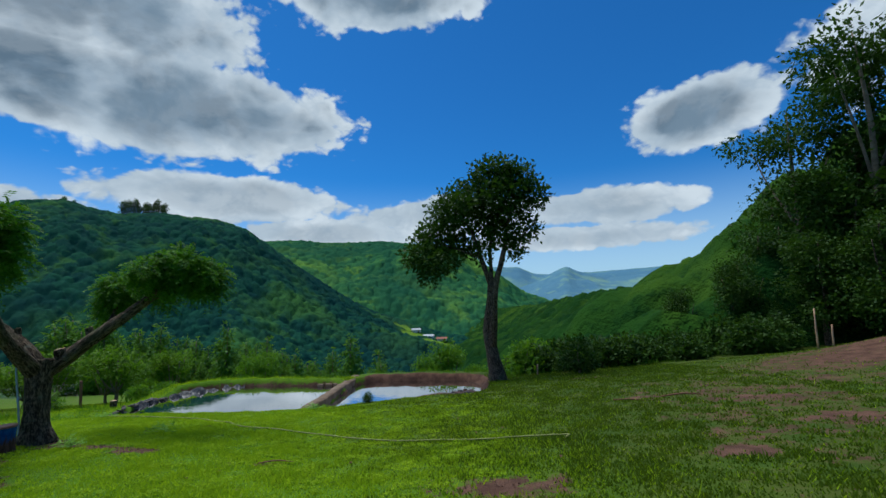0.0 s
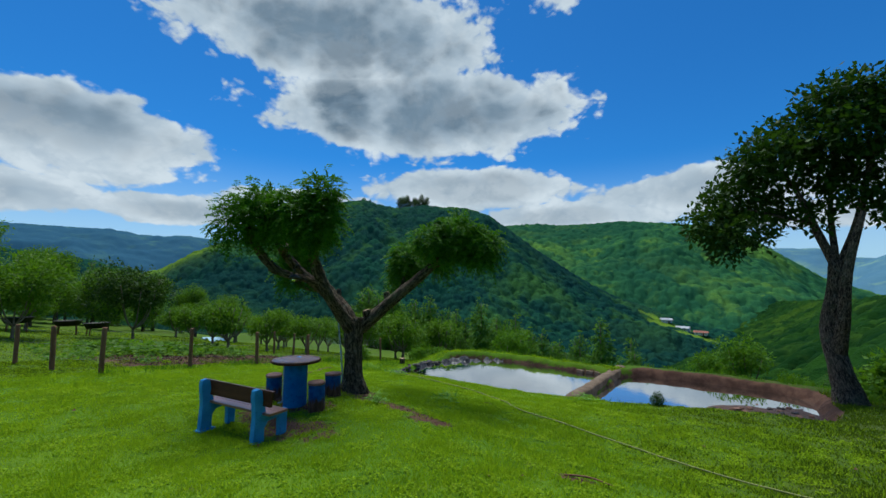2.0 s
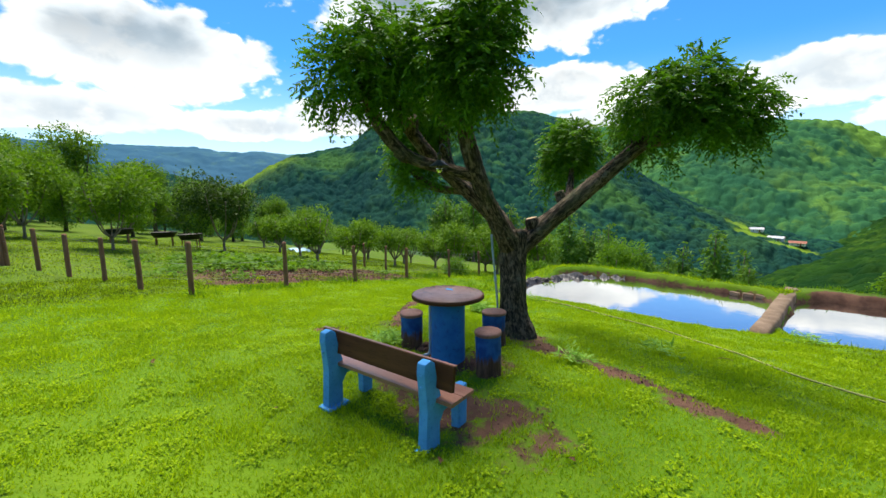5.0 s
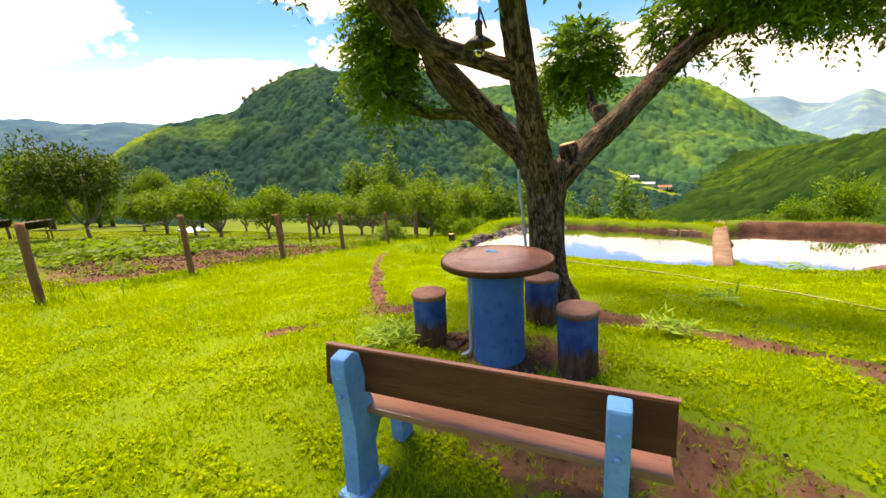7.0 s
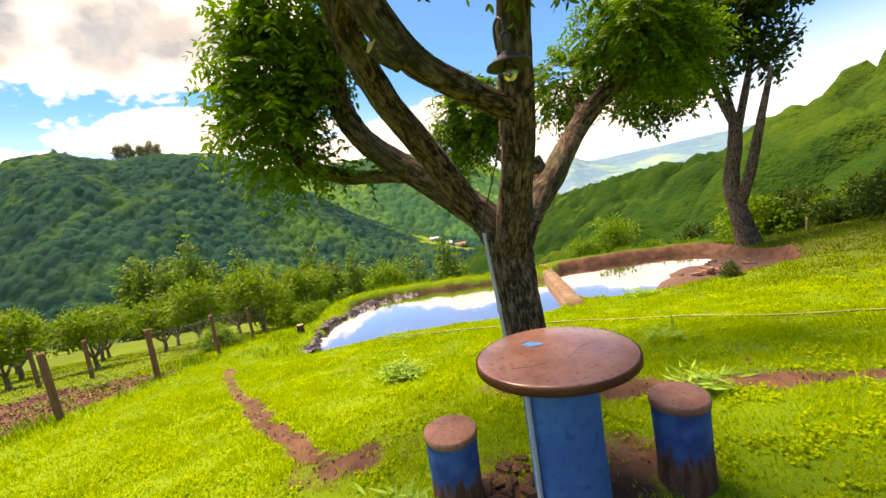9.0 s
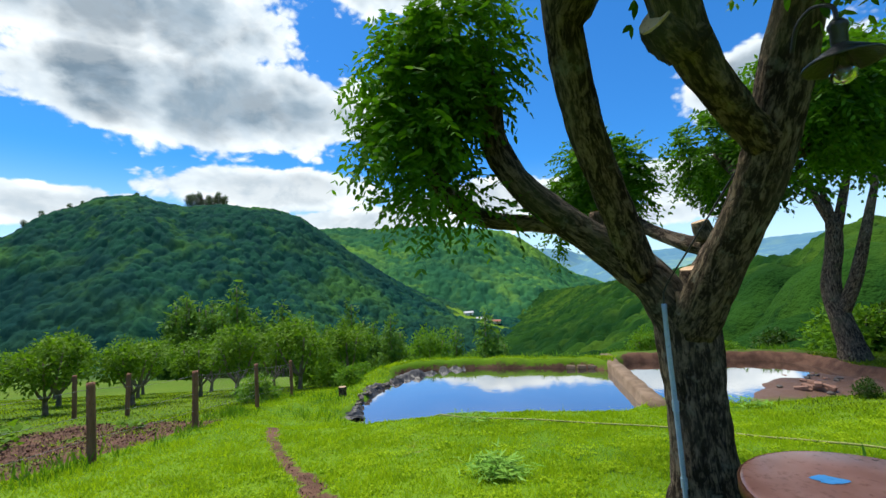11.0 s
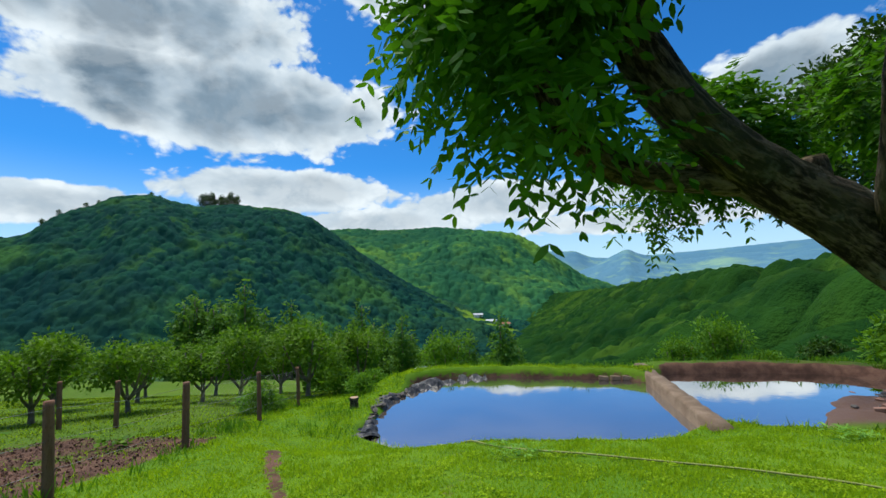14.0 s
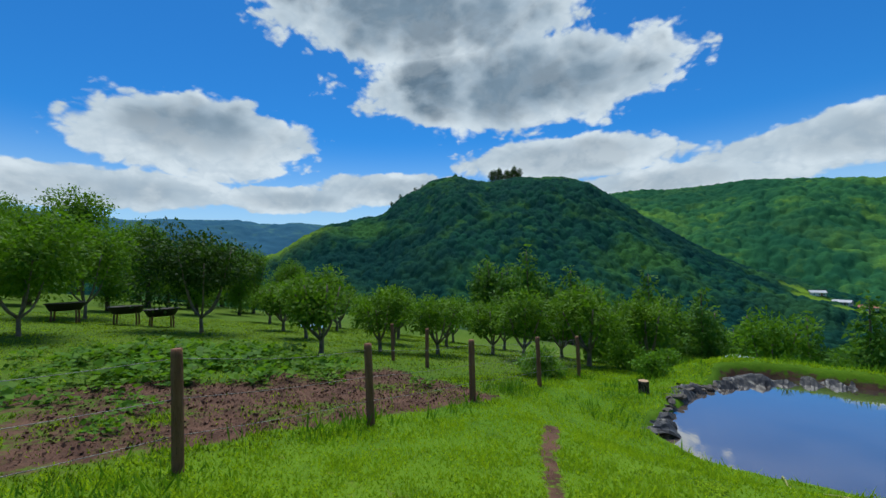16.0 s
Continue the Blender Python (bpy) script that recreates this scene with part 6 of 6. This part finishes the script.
# ---- houses in the valley ----
def build_house(x, y, z, w, d, h, turn, roof, label):
    t = thing("house", label, "house", pose(x, y, z, 0, 0, turn))
    part("wall", box((w, d, h), Matrix.Translation((0, 0, h / 2)), 0.03), M_WALL, t)
    bm = bmesh.new()
    e = 0.6
    v = [bm.verts.new(p) for p in ((-w / 2 - e, -d / 2 - e, h), (w / 2 + e, -d / 2 - e, h), (w / 2 + e, d / 2 + e, h), (-w / 2 - e, d / 2 + e, h), (-w / 2 - e, 0, h + d * 0.28), (w / 2 + e, 0, h + d * 0.28))]
    for f in ((0, 1, 5, 4), (2, 3, 4, 5), (0, 4, 3), (1, 2, 5), (3, 2, 1, 0)):
        bm.faces.new([v[i] for i in f])
    part("roof", bm, roof, t)
    for k in (-0.3, 0.05, 0.35):
        win = part("window", box((w * 0.11, 0.12, h * 0.35), Matrix.Translation((w * k, -d / 2 - 0.02, h * 0.55)), 0.01), M_WHITE, t)
        part("pane", box((w * 0.09, 0.06, h * 0.29), Matrix.Translation((w * k, -d / 2 - 0.07, h * 0.55)), 0.005), M_METAL, win)
    part("door", box((1.0, 0.1, 2.1), Matrix.Translation((w * 0.2, -d / 2 - 0.03, 1.05)), 0.01), M_POST, t)


def valley(az, d):
    x, y = -7 + d * math.sin(radians(az)), 5 + d * math.cos(radians(az))
    return x, y, slope_z(x, y) - 0.6


build_house(*valley(-7.8, 396), 8, 5, 2.6, 20, M_ROOF, "small pale house with a grey roof in the valley")
build_house(*valley(-6.0, 386), 9, 5, 2.6, -10, M_ROOF, "white farmhouse with a light grey roof in the valley")
build_house(*valley(-4.2, 380), 9, 5, 2.0, 5, M_ROOF_RED, "low shed with a reddish roof in the valley")


def build_stakes():
    for x, y, h in ((12.9, 17.6, 1.5), (13.3, 17.4, 0.8), (2.6, 18.6, 0.45)):
        t = thing("stake", "thin pale wooden stake standing at the wood edge", "stake", pose(x, y, land_z(x, y)), "thin stakes")
        tubes_object("pole", [[(0, 0, -0.1, 0.035), (0.01, 0, h * 0.5, 0.03), (0.03, 0, h, 0.025)]], M_CUTWOOD, t, 8, 0.05, 5, per=2)


build_stakes()


# ---- grass ----
def build_grass():
    rng = np.random.default_rng(3)
    m = 2300000
    x, y = rng.uniform(-16.5, 8, m), rng.uniform(1.2, 20, m)
    # thinner away from the walked strip
    away = np.minimum(np.hypot((x + 7) * 0.8, y - 5), np.hypot(x + 3, (y - 4) * 0.9))
    keep = rng.random(m) < np.clip(1.15 - away / 9.5, 0.22, 1)
    x, y = np.concatenate([x[keep], rng.uniform(-34, -16.5, 120000), rng.uniform(8, 20, 50000), rng.uniform(-16.5, 14, 110000)]), np.concatenate([y[keep], rng.uniform(-5, 23, 120000), rng.uniform(4, 19, 50000), 1.4 - 9 * rng.random(110000) ** 1.4])
    n = len(x)
    soil = soil_amount(x, y) + 0.45 * fbm(x, y, 0.25, 3.0, 4) * 0.6
    ok = ((soil < 0.42) | ((soil < 0.8) & (rng.random(n) < 0.16))) & (pond_depth(x, y) < -0.05)
    patch = fbm(x, y, 0.5, 6.0, 4)
    ok &= rng.random(n) < 0.62 + 0.4 * patch
    x, y, patch = x[ok], y[ok], patch[ok]
    n = len(x)
    h = (0.022 + 0.027 * rng.random(n) ** 2) * (1 + 0.55 * np.clip(patch, -0.6, 1)) * (1 + 0.012 * np.clip(np.hypot(x + 7, y - 5) - 3, 0, 12))
    near_rim = np.clip(1 + pond_depth(x, y) / 0.9, 0, 1)
    h = h * (1 + 2.2 * near_rim * rng.random(n) ** 2)
    tall = rng.random(n) < 0.012
    h = np.where(tall, h * 2.2, h)
    z = land(x, y)
    a = rng.uniform(0, 6.283, n)
    w = 0.0062 + 0.0022 * np.clip(np.hypot(x + 7, y - 5) - 2, 0, 12) / 3
    lean = h * rng.uniform(0.2, 1.1, n)
    b = rng.uniform(0, 6.283, n)
    dx, dy = np.cos(a) * w, np.sin(a) * w
    v = np.empty((n, 3, 3), np.float32)
    v[:, 0] = np.stack([x - dx, y - dy, z - 0.006], 1)
    v[:, 1] = np.stack([x + dx, y + dy, z - 0.006], 1)
    v[:, 2] = np.stack([x + np.cos(b) * lean, y + np.sin(b) * lean, z + h], 1)
    dull = rng.random(n) < 0.92 * dull_shaded_turf(x, y)
    for mask, mat, label in ((~dull, M_GRASS, "short uneven green lawn grass"), (dull, M_GRASS_DULL_SHADED, "thin dull olive grass, toned darker for shade")):
        tagged(quads_object("grass", v[mask], mat, None, label, "stuff"), category="grass")


build_grass()


def build_weeds():
    """Taller rank grass and weeds on the rims of the ponds and along the fence."""
    rng = np.random.default_rng(19)
    m = 44000
    x, y = rng.uniform(-14.5, 9, m), rng.uniform(13.2, 23.5, m)
    d = pond_depth(x, y)
    ok = (d < -0.12) & ((d > -1.4) | (y > 19.5)) & ((y > 18.8) | (x < -12.4) | (rng.random(m) < 0.06)) & (fbm(x, y, 0.7, 4.0, 4) > -0.15)
    x, y = x[ok], y[ok]
    fx, fy = rng.normal(0, 0.22, 2600), rng.uniform(5.0, 16.5, 2600)
    kept = fbm(fx, fy, 0.8, 2.0, 4) > -0.05
    fx, fy = fx[kept], fy[kept]
    x, y = np.concatenate([x, -13.4 - (fy - 5.0) * 0.18 + fx]), np.concatenate([y, fy])
    n = len(x)
    h = rng.uniform(0.06, 0.24, n) * (0.6 + 0.6 * (fbm(x, y, 1.1, 8.0, 3) > 0.1))
    p = np.stack([x, y, land(x, y) - 0.01], 1)
    way = np.stack([rng.normal(0, 0.35, n), rng.normal(0, 0.35, n), np.ones(n)], 1)
    tagged(quads_object("weeds", leaf_quads(rng, p, way, h, 0.012 + 0.05 * h), M_LEAF_BUSH, None, "rank green weeds and tall grass round the pond", "stuff"), category="weeds")


build_weeds()


def build_clover():
    """Low broad-leaved weeds among the grass, and crumbs of soil on the bare patches."""
    rng = np.random.default_rng(44)
    m = 260000
    x, y = rng.uniform(-11.5, 0.5, m), rng.uniform(2.4, 11, m)
    ok = (soil_amount(x, y) + 0.2 * fbm(x, y, 0.2, 3.0, 3) < 0.5) & (fbm(x, y, 0.33, 11.0, 4) > 0.30)
    x, y = x[ok], y[ok]
    n = len(x)
    p = np.stack([x, y, land(x, y) + rng.uniform(0.010, 0.040, n)], 1)
    way = np.stack([rng.normal(size=n), rng.normal(size=n), rng.normal(0, 0.35, n)], 1)
    L = rng.uniform(0.014, 0.034, n)
    tagged(quads_object("clover", leaf_quads(rng, p, way, L, L * 0.8), M_GRASS, None, "low clover and broad-leaved weeds in the lawn", "stuff"), category="clover")
    m = 60000
    x, y = np.concatenate([rng.uniform(-11.5, 1.5, m), rng.uniform(-21.5, -14.6, m // 2)]), np.concatenate([rng.uniform(4.5, 11, m), rng.uniform(6, 12.6, m // 2)])
    ok = soil_amount(x, y) > 0.45
    x, y = x[ok], y[ok]
    n = len(x)
    p = np.stack([x, y, land(x, y) + 0.004], 1)
    way = np.stack([rng.normal(size=n), rng.normal(size=n), rng.uniform(0, 1.2, n)], 1)
    L = (0.006 + 0.022 * rng.random(n) ** 3) * np.where(x < -13, 1.9, 1.0)
    tagged(quads_object("soil_crumbs", leaf_quads(rng, p, way, L, L), M_SOIL, None, "loose crumbs of brown soil on the bare patches", "stuff"), category="soil")


build_clover()
